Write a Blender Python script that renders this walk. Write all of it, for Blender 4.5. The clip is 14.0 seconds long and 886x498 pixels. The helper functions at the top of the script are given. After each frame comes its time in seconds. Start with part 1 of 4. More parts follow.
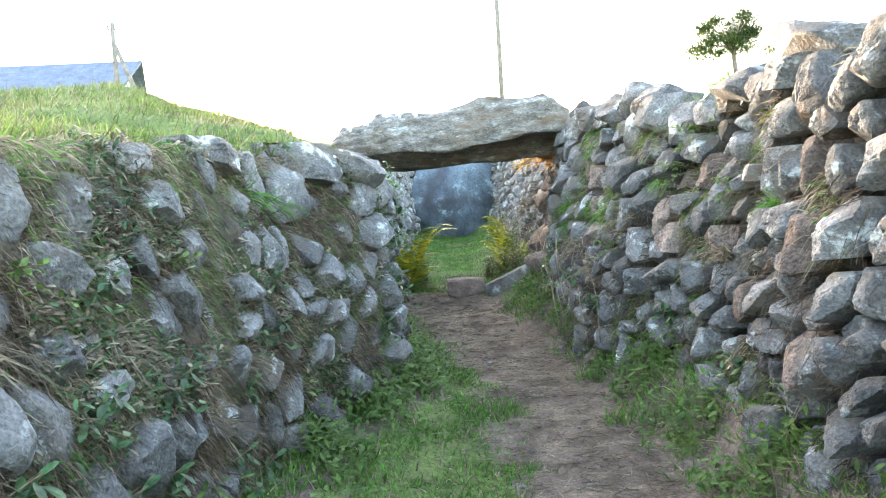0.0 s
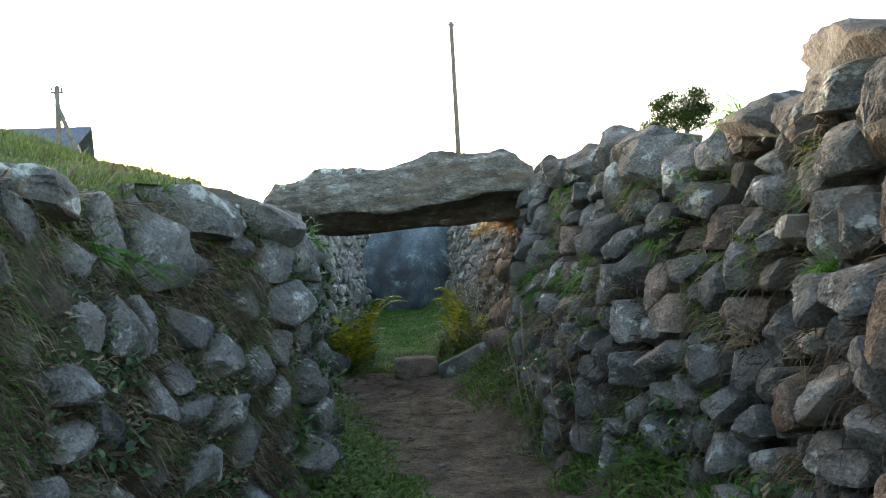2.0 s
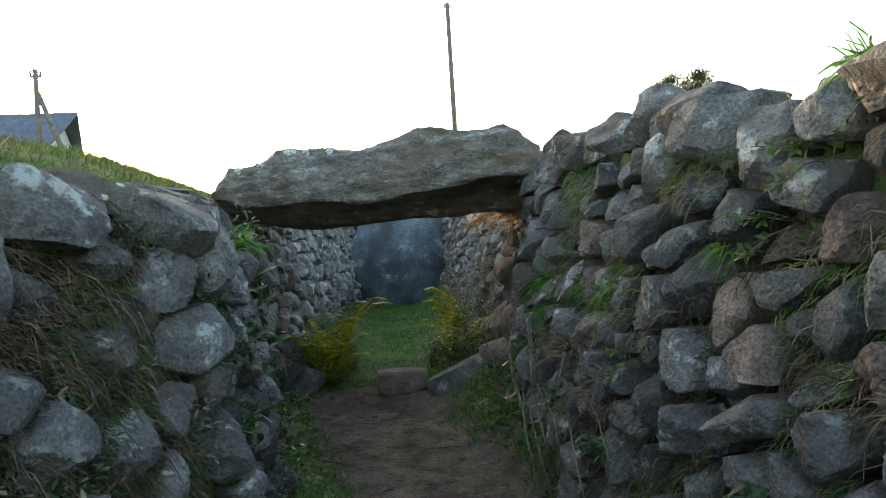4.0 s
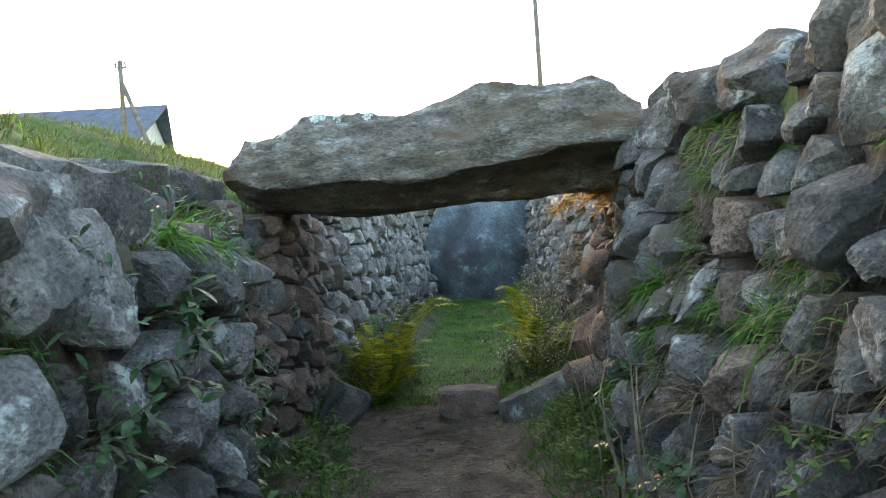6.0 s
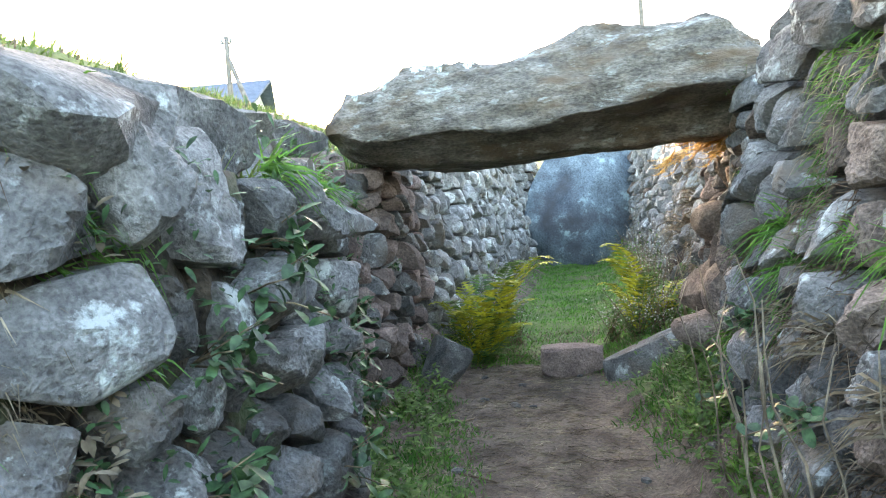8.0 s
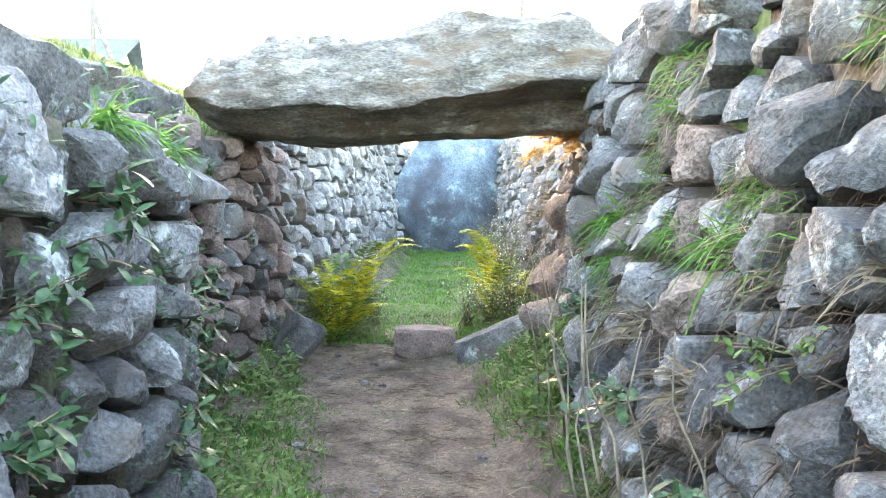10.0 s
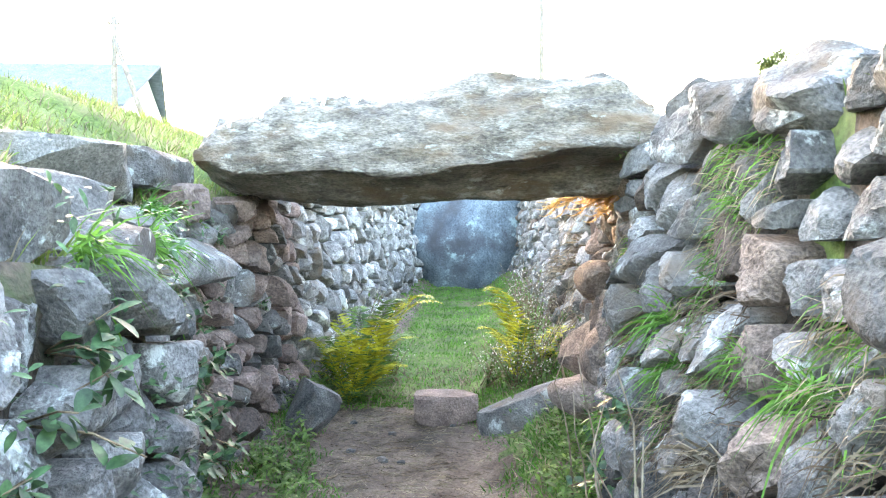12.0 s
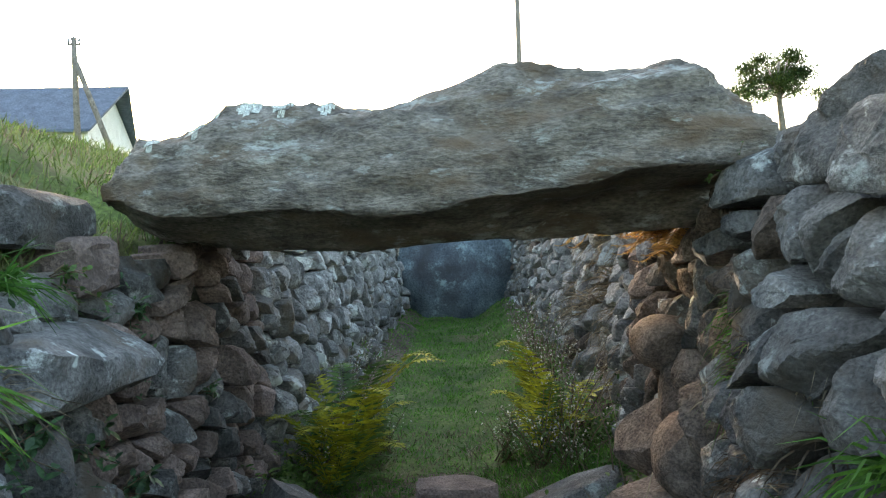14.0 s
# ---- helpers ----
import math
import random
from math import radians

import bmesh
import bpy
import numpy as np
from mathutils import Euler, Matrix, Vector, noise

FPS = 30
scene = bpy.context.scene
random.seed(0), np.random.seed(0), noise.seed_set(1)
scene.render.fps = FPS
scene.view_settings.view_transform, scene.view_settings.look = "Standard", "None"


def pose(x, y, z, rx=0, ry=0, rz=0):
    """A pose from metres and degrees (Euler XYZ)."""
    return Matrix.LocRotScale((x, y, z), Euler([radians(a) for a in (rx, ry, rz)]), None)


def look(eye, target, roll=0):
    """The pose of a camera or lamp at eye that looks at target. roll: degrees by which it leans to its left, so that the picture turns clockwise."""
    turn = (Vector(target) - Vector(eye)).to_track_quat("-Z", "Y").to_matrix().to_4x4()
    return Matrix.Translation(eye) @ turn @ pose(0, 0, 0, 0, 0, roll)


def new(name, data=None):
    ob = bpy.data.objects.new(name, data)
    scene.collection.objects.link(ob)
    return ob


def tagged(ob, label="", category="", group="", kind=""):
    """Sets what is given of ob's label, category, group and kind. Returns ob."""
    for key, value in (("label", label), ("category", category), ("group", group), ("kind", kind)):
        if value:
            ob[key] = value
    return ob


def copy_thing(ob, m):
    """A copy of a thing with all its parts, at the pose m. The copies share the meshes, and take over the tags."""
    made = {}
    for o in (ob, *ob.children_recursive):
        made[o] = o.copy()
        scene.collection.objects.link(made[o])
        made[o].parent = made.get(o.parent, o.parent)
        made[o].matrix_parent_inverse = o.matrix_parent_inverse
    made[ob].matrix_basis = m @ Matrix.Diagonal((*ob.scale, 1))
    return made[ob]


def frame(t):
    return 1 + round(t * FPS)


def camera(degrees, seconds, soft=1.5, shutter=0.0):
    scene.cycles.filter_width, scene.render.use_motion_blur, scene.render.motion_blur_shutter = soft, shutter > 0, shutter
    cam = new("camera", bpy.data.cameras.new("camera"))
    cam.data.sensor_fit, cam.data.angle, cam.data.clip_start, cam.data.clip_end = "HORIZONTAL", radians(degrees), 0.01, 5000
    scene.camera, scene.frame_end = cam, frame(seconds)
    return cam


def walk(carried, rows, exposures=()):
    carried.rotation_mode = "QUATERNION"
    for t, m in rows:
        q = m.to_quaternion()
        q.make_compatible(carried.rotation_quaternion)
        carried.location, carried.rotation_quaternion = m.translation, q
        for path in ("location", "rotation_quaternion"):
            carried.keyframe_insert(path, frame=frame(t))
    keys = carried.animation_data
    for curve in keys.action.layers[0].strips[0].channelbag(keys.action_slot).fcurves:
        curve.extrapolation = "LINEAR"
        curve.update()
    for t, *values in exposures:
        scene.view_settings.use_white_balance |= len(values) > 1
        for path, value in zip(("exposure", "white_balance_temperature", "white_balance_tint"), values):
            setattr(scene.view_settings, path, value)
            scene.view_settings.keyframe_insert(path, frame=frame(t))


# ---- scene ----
cam = camera(58.0, 14.0, soft=1.15)
PATH = [
    (0, (0.644, 0.907, 1.467), (0.844, 2.893, 1.343), -3.7),
    (0.5, (0.617, 1.072, 1.472), (0.860, 3.057, 1.454), -4.2),
    (1, (0.735, 1.317, 1.419), (0.900, 3.310, 1.436), -4.2),
    (1.5, (0.794, 1.578, 1.366), (1.045, 3.561, 1.419), -4.0),
    (2, (0.846, 1.922, 1.419), (1.162, 3.896, 1.470), -3.3),
    (2.5, (0.987, 2.249, 1.425), (1.309, 4.223, 1.478), -3.5),
    (2.7, (0.999, 2.341, 1.439), (1.330, 4.312, 1.502), -3.8),
    (4.8, (1.249, 3.641, 1.547), (1.534, 5.621, 1.544), -3.0),
    (5, (1.296, 3.785, 1.556), (1.514, 5.773, 1.577), -3.8),
    (5.5, (1.408, 4.061, 1.594), (1.566, 6.055, 1.607), -3.1),
    (6, (1.422, 4.358, 1.543), (1.518, 6.355, 1.545), -3.8),
    (6.5, (1.436, 4.564, 1.481), (1.542, 6.561, 1.463), -8.3),
    (7, (1.414, 4.536, 1.449), (1.392, 6.535, 1.431), -5.0),
    (7.2, (1.403, 4.503, 1.452), (1.259, 6.497, 1.415), -4.7),
    (9.3, (1.389, 4.416, 1.394), (1.318, 6.413, 1.322), -1.5),
    (9.5, (1.415, 4.427, 1.411), (1.419, 6.425, 1.325), -0.9),
    (10, (1.473, 4.420, 1.402), (1.638, 6.410, 1.297), -0.3),
    (10.5, (1.534, 4.365, 1.391), (1.870, 6.333, 1.269), -0.5),
    (11, (1.580, 4.321, 1.384), (2.031, 6.265, 1.249), 0.2),
    (11.5, (1.498, 4.503, 1.379), (1.817, 6.475, 1.271), 0.4),
    (12, (1.463, 4.722, 1.666), (1.585, 6.718, 1.613), -0.1),
    (12.5, (1.442, 4.983, 1.857), (1.555, 6.979, 1.897), -1.7),
    (13, (1.482, 5.334, 1.868), (1.597, 7.330, 1.888), -2.7),
    (13.5, (1.427, 5.691, 1.828), (1.593, 7.684, 1.818), -2.4),
    (14, (1.419, 5.933, 1.822), (1.591, 7.926, 1.805), -2.0),
]
EXPOSURES = [(t, s + 3.1, 6700, 13 + 3.5 * max(0, s)) for t, s in ((0.0, 1.4), (0.8, 0.95), (1.5, 0.15), (2.7, -0.5), (4.8, -0.4), (6.0, 0.15), (7.0, 0.7), (9.5, 1.95), (11.0, 2.1), (12.0, 2.1), (12.5, 1.6), (13.2, 0.45), (14.0, 0.1))]
walk(cam, [(t, look(eye, target, roll)) for t, eye, target, roll in PATH], EXPOSURES)

# ---- daylight: bright white evening sky, low sun beyond the left-hand bank ----
world = bpy.data.worlds.new("sky_world")
scene.world = world
world.use_nodes = True
wn = world.node_tree
sky = wn.nodes.new("ShaderNodeTexSky")
sky.sky_type, sky.sun_disc = "NISHITA", False
SUN_EL, SUN_AZ = radians(7), radians(-15)
sky.sun_elevation, sky.sun_rotation = SUN_EL, SUN_AZ
sky.air_density, sky.dust_density, sky.ozone_density = 1.0, 2.5, 1.0
wn.links.new(sky.outputs[0], wn.nodes["Background"].inputs[0])
wn.nodes["Background"].inputs[1].default_value = 0.15
sun_data = bpy.data.lights.new("sun", "SUN")
sun_data.energy, sun_data.angle, sun_data.color = 1.2, radians(0.6), (1.0, 0.86, 0.66)
sun = new("sun", sun_data)
sun_dir = Vector((math.sin(SUN_AZ) * math.cos(SUN_EL), math.cos(SUN_AZ) * math.cos(SUN_EL), math.sin(SUN_EL)))
sun.matrix_world = look(sun_dir * 100, (0, 0, 0))


# ---- materials ----
def material(name, dark, light, rough=0.9, scale=9.0, spots=None, spot_scale=6.0, spot_at=0.62, bump=0.4, fine=60.0,
             vary=0.25, island=False, spec=0.3, stains=None, stain_at=0.55, trans=0.0, squash=1.0, blobs=0, blob_at=0.68):
    """Two colours mixed by noise at two scales, a tone per piece, and optional lichen spots and stains."""
    m = bpy.data.materials.new(name)
    m.use_nodes = True
    nt = m.node_tree
    n, l = nt.nodes, nt.links
    bsdf = n["Principled BSDF"]
    bsdf.inputs["Roughness"].default_value = rough
    bsdf.inputs["Specular IOR Level"].default_value = spec
    coord = n.new("ShaderNodeNewGeometry")
    pos = coord.outputs["Position"]
    if squash != 1.0:
        mul = n.new("ShaderNodeVectorMath")
        mul.operation = "MULTIPLY"
        mul.inputs[1].default_value = (1, 1, squash)
        l.new(pos, mul.inputs[0])
        pos = mul.outputs[0]

    def tex(s, detail=6.0, r=0.6):
        t = n.new("ShaderNodeTexNoise")
        t.inputs["Scale"].default_value, t.inputs["Detail"].default_value, t.inputs["Roughness"].default_value = s, detail, r
        l.new(pos, t.inputs["Vector"])
        return t.outputs[0]

    def ramp(src, a, b):
        r = n.new("ShaderNodeMapRange")
        r.inputs[1].default_value, r.inputs[2].default_value = a, b
        l.new(src, r.inputs[0])
        return r.outputs[0]

    def mix(fac, a, b, mode="MIX"):
        x = n.new("ShaderNodeMix")
        x.data_type, x.blend_type = "RGBA", mode
        for sock, v in ((x.inputs[0], fac), (x.inputs[6], a), (x.inputs[7], b)):
            if isinstance(v, (int, float)):
                sock.default_value = v
            elif isinstance(v, tuple):
                sock.default_value = (*v, 1)
            else:
                l.new(v, sock)
        return x.outputs[2]

    big, small = tex(scale), tex(fine, 4.0)
    col = mix(ramp(big, 0.32, 0.68), dark, light)
    g = n.new("ShaderNodeMapRange")
    g.inputs[1].default_value, g.inputs[2].default_value = 0.25, 0.75
    g.inputs[3].default_value, g.inputs[4].default_value = 0.4, 1.55
    l.new(small, g.inputs[0])
    col = mix(1.0, col, g.outputs[0], "MULTIPLY")
    if stains:
        col = mix(ramp(tex(scale * 0.45, 5.0), stain_at, stain_at + 0.16), col, stains)
    if spots:
        col = mix(ramp(tex(spot_scale, 8.0, 0.72), spot_at, spot_at + 0.07), col, spots)
    if blobs:
        col = mix(ramp(tex(blobs, 2.5, 0.55), blob_at, blob_at + 0.025), col, (0.60, 0.64, 0.60))
    if vary:
        if island:
            rnd = coord.outputs["Random Per Island"]
        else:
            rnd = n.new("ShaderNodeObjectInfo").outputs["Random"]
        v = n.new("ShaderNodeMapRange")
        v.inputs[3].default_value, v.inputs[4].default_value = 1 - vary, 1 + vary
        l.new(rnd, v.inputs[0])
        col = mix(1.0, col, v.outputs[0], "MULTIPLY")
    l.new(col, bsdf.inputs["Base Color"])
    if bump:
        add = n.new("ShaderNodeMath")
        add.operation = "MULTIPLY_ADD"
        add.inputs[1].default_value = 0.35
        l.new(small, add.inputs[0])
        l.new(big, add.inputs[2])
        b = n.new("ShaderNodeBump")
        b.inputs["Strength"].default_value, b.inputs["Distance"].default_value = bump, 0.03
        l.new(add.outputs[0], b.inputs["Height"])
        l.new(b.outputs[0], bsdf.inputs["Normal"])
    if trans:
        tr = n.new("ShaderNodeBsdfTranslucent")
        l.new(col, tr.inputs[0])
        ms = n.new("ShaderNodeMixShader")
        ms.inputs[0].default_value = trans
        l.new(bsdf.outputs[0], ms.inputs[1])
        l.new(tr.outputs[0], ms.inputs[2])
        l.new(ms.outputs[0], n["Material Output"].inputs[0])
    return m


STONE = material("granite_stone", (0.06, 0.059, 0.056), (0.225, 0.22, 0.207), scale=7, spots=(0.40, 0.425, 0.40), spot_scale=6.5,
                 spot_at=0.57, bump=1.0, fine=85, vary=0.42, stains=(0.13, 0.105, 0.08), stain_at=0.52, blobs=7, blob_at=0.71)
STONE_PINK = material("pinkish_stone", (0.12, 0.088, 0.075), (0.27, 0.205, 0.175), scale=9, bump=0.8, fine=80, vary=0.35, stains=(0.10, 0.075, 0.06))
STONE_BROWN = material("brown_stone", (0.085, 0.064, 0.05), (0.235, 0.18, 0.145), scale=10, bump=0.8, fine=80, vary=0.35, spots=(0.33, 0.33, 0.30), spot_at=0.66)
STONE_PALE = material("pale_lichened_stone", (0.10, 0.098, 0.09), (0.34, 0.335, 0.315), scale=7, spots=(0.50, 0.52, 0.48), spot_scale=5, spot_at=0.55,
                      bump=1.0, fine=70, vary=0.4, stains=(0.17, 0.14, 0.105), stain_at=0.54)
LAWN = material("bright_lawn_blades", (0.06, 0.18, 0.022), (0.17, 0.38, 0.055), rough=0.6, scale=1.5, bump=0, fine=25, vary=0.4, island=True, trans=0.4,
                stains=(0.26, 0.29, 0.10), stain_at=0.62)
SLAB = material("capstone_granite", (0.085, 0.075, 0.064), (0.285, 0.262, 0.228), scale=6, spots=(0.36, 0.375, 0.35), spot_scale=4.5, spot_at=0.57,
                bump=1.0, fine=45, vary=0, stains=(0.155, 0.115, 0.08), stain_at=0.5, squash=2.6, blobs=9, blob_at=0.74)
LICHEN = material("pale_lichen", (0.40, 0.43, 0.39), (0.66, 0.69, 0.63), scale=30, bump=0.5, fine=120, vary=0)
BOULDER = material("blue_grey_boulder", (0.055, 0.07, 0.085), (0.20, 0.25, 0.28), scale=2.2, spots=(0.30, 0.40, 0.41), spot_scale=2.2, spot_at=0.58, stains=(0.07, 0.07, 0.075), stain_at=0.5,
                   bump=0.6, fine=40, vary=0)
EARTH = material("dark_joint_earth", (0.018, 0.015, 0.012), (0.06, 0.048, 0.036), scale=8, bump=0.8, fine=50, vary=0, stains=(0.04, 0.05, 0.02))
GRASS = material("green_grass_blades", (0.05, 0.15, 0.02), (0.14, 0.30, 0.05), rough=0.6, scale=2.0, bump=0, fine=25, vary=0.4, island=True, trans=0.35,
                 stains=(0.20, 0.22, 0.08), stain_at=0.63)
GRASS_TOP = material("yellowed_bank_grass", (0.07, 0.125, 0.025), (0.19, 0.25, 0.07), rough=0.6, scale=2.5, stains=(0.26, 0.22, 0.12), bump=0, fine=25, vary=0.4, island=True, trans=0.4)
STRAW = material("dry_straw", (0.10, 0.078, 0.05), (0.33, 0.275, 0.19), rough=0.8, scale=5, bump=0, fine=30, vary=0.45, island=True, trans=0.25)
LEAF = material("dark_green_leaf", (0.03, 0.075, 0.03), (0.09, 0.17, 0.07), rough=0.45, scale=10, bump=0, fine=40, vary=0.4, island=True, trans=0.25)
FERN = material("yellow_green_bracken", (0.20, 0.24, 0.015), (0.46, 0.43, 0.035), rough=0.6, scale=6, bump=0, fine=40, vary=0.35, island=True, trans=0.4)
FERN_GREEN = material("green_fern", (0.05, 0.11, 0.025), (0.14, 0.22, 0.05), rough=0.6, scale=6, bump=0, fine=40, vary=0.35, island=True, trans=0.35)
BRACKEN_DRY = material("golden_dry_bracken", (0.30, 0.17, 0.05), (0.62, 0.42, 0.14), rough=0.8, scale=8, bump=0, fine=40, vary=0.4, island=True, trans=0.4)
STALK = material("brown_stalk", (0.10, 0.07, 0.045), (0.24, 0.18, 0.11), scale=12, bump=0.2, vary=0.2)
SLATE = material("blue_slate_roof", (0.075, 0.095, 0.13), (0.13, 0.16, 0.21), rough=0.6, scale=2, bump=0.2, fine=12, vary=0)
RENDER_WHITE = material("white_house_render", (0.68, 0.68, 0.66), (0.82, 0.82, 0.80), scale=2, bump=0.1, fine=30, vary=0)
POLE_WOOD = material("weathered_pole_wood", (0.13, 0.11, 0.09), (0.27, 0.24, 0.20), scale=6, bump=0.3, fine=30, vary=0)
METAL = material("grey_steel", (0.20, 0.20, 0.20), (0.32, 0.32, 0.32), rough=0.5, scale=6, bump=0, vary=0)
PINE = material("pine_needles", (0.025, 0.05, 0.02), (0.09, 0.13, 0.035), rough=0.7, scale=0.8, bump=0, fine=8, vary=0.4, island=True, trans=0.2)
GLASS_DARK = material("dark_window_glass", (0.02, 0.025, 0.03), (0.05, 0.055, 0.06), rough=0.1, bump=0, vary=0, spec=0.5)


# ---- plan ----
def lerp_table(table, y):
    if y <= table[0][0]:
        return table[0][1]
    for (a, va), (b, vb) in zip(table, table[1:]):
        if y <= b:
            s = (y - a) / (b - a)
            return va + (vb - va) * s
    return table[-1][1]


def smooth(a, b, v):
    s = min(1.0, max(0.0, (v - a) / (b - a)))
    return s * s * (3 - 2 * s)


LEFT_X = [(-3, -0.7), (0, -0.5), (2, -0.28), (3.5, -0.02), (4.3, 0.12), (5.0, 0.36), (5.6, 0.68), (5.9, 0.80), (6.5, 0.84), (7.0, 0.86), (7.25, 0.76), (7.6, 0.60), (8.3, 0.50), (9.0, 0.58),
          (9.8, 0.70), (10.6, 0.80), (11.5, 1.0), (18.4, 1.80), (19.0, 2.0), (19.5, 2.3), (30, 2.4)]
RIGHT_X = [(-3, 1.95), (1, 2.05), (3.5, 2.2), (4.5, 2.37), (5.2, 2.34), (6.2, 2.24), (6.7, 2.22), (7.8, 2.36), (8.5, 2.50), (9.2, 2.66),
           (9.9, 2.78), (11, 2.95), (18.4, 3.58), (19.0, 3.45), (19.5, 3.2), (30, 3.2)]
LEFT_TOP = [(0, 1.55), (2, 1.60), (3, 1.68), (4.3, 1.76), (5.2, 1.82), (5.8, 1.70), (6.3, 1.66), (7.2, 1.58), (8.0, 1.66), (8.5, 1.86), (9.2, 1.84), (10.0, 1.84), (10.5, 2.2), (12, 2.25), (18, 2.6)]
RIGHT_TOP = [(0, 1.9), (3.5, 1.95), (4.6, 1.95), (6, 2.05), (7.4, 2.12), (8.3, 2.14), (8.6, 2.06), (8.9, 2.0), (9.9, 2.0), (10.4, 2.1), (12, 2.15), (18, 2.55)]
LEFT_BATTER = [(0, 0.30), (5, 0.22), (5.8, 0.04), (7.0, 0.04), (8, 0.08), (18, 0.10)]
RIGHT_BATTER = [(0, 0.16), (4.2, 0.22), (5, 0.28), (6.6, 0.32), (7.8, 0.18), (8.6, 0.12), (18, 0.10)]


def floor_z(y):
    return lerp_table([(-5, 0.12), (0, 0.16), (7.3, 0.20), (10, 0.31), (20, 0.68), (40, 1.2)], y)


def path_x(y):
    return lerp_table([(0, 1.5), (5, 1.68), (6.6, 1.80), (7.5, 1.75), (8.5, 1.58), (9.5, 1.5), (10.3, 1.45), (11, 1.5), (20, 2.8)], y)


def path_half(y):
    return lerp_table([(0, 0.32), (5, 0.34), (7, 0.42), (8.5, 0.50), (9.8, 0.55), (10.9, 0.42)], y)


def trench_z(x, y):
    """The trench floor: a trodden middle and verges that rise towards the walls."""
    xl, xr, c = lerp_table(LEFT_X, y), lerp_table(RIGHT_X, y), path_x(y)
    rise = 0.14 * smooth(0.35, max(0.5, c - xl), c - x) + 0.30 * smooth(0.35, max(0.6, xr - c), x - c)
    return floor_z(y) + rise + 0.03 * noise.noise((x * 2.2, y * 2.2, 0)) + 0.022 * noise.noise((x * 6, y * 6, 4))


def bank_z(x, y):
    """The land around the sunken passage."""
    left = x < lerp_table(LEFT_X, y)
    d = lerp_table(LEFT_X, y) - x if left else x - lerp_table(RIGHT_X, y)
    top = min(lerp_table(LEFT_TOP if left else RIGHT_TOP, y), 2.0 if left else 2.15)
    if left:
        z = max(top, 1.9 if y > 8.6 else 0) + (0.24 + 0.48 * smooth(6.4, 8.8, y)) * smooth(0.2, 2.2, d) + (1.98 - top) * smooth(0.25, 0.7, d) * smooth(5.8, 6.6, y) * (1 - smooth(8.4, 9.2, y))
    else:
        z = max(top - 0.15, 1.8) + 0.1 * smooth(0.2, 2, d)
    far = max(0.0, math.hypot(x, y - 8) - 10)
    z += 0.085 * min(far, 45) * smooth(0, 10, far)
    return z + 0.05 * noise.noise((x * 0.9, y * 0.9, 2)) * (1 + min(far, 30) * 0.15)


END_Y = 19.6


def ground_z(x, y):
    xl, xr = lerp_table(LEFT_X, y), lerp_table(RIGHT_X, y)
    k = max(smooth(0.20, 0.34, xl - x), smooth(0.20, 0.34, x - xr), smooth(END_Y, END_Y + 0.6, y), smooth(-4, -6, y))
    low = trench_z(min(max(x, xl), xr), y)
    return low + (bank_z(x, y) - low) * k


# ---- object helpers ----
def thing(name, label, category, at=(0, 0, 0), group="", kind=""):
    ob = new(name)
    ob.empty_display_size = 0.1
    ob.location = at
    return tagged(ob, label, category, group, kind)


def mesh_ob(name, verts, faces, mat, parent=None, flat=False, at=None, crease=0):
    me = bpy.data.meshes.new(name)
    me.from_pydata([tuple(v) for v in verts], [], [tuple(f) for f in faces])
    if not flat:
        me.polygons.foreach_set("use_smooth", [True] * len(me.polygons))
        if crease:
            me.set_sharp_from_angle(angle=radians(crease))
    me.materials.append(mat)
    ob = new(name, me)
    ob.parent = parent
    if at is not None:
        ob.location = at
    return ob


def part(name, bm, mat, parent=None, label=""):
    me = bpy.data.meshes.new(name)
    bmesh.ops.recalc_face_normals(bm, faces=bm.faces)
    bm.to_mesh(me)
    bm.free()
    me.materials.append(mat)
    ob = new(name, me)
    ob.parent = parent
    return tagged(ob, label)


def tube(points, radii, sides=6):
    """Verts and faces of a tapered tube along points."""
    verts, faces = [], []
    for i, p in enumerate(points):
        p = Vector(p)
        d = (Vector(points[min(i + 1, len(points) - 1)]) - Vector(points[max(i - 1, 0)])).normalized()
        a = d.orthogonal().normalized()
        b = d.cross(a)
        for k in range(sides):
            w = 2 * math.pi * k / sides
            verts.append(p + (a * math.cos(w) + b * math.sin(w)) * radii[i])
    for i in range(len(points) - 1):
        for k in range(sides):
            faces.append((i * sides + k, i * sides + (k + 1) % sides, (i + 1) * sides + (k + 1) % sides, (i + 1) * sides + k))
    faces.append(tuple(range(sides - 1, -1, -1)))
    faces.append(tuple(range((len(points) - 1) * sides, len(points) * sides)))
    return verts, faces


# ---- ground sheet ----
def spaced(a, b, step):
    return [a + (b - a) * i / max(1, round((b - a) / step)) for i in range(max(1, round((b - a) / step)))]


gx = spaced(-600, -60, 60) + spaced(-60, -12, 4) + spaced(-12, -2.5, 0.5) + spaced(-2.5, 4.6, 0.07) + spaced(4.6, 12, 0.6) + spaced(12, 60, 4) + spaced(60, 601, 60)
gy = spaced(-600, -60, 60) + spaced(-60, -8, 4) + spaced(-8, 0, 0.4) + spaced(0, 12.5, 0.09) + spaced(12.5, 21, 0.2) + spaced(21, 30, 0.8) + spaced(30, 90, 4) + spaced(90, 601, 60)
gverts = [(x, y, ground_z(x, y)) for y in gy for x in gx]
W = len(gx)
gfaces = [(j * W + i, j * W + i + 1, (j + 1) * W + i + 1, (j + 1) * W + i) for j in range(len(gy) - 1) for i in range(W - 1)]
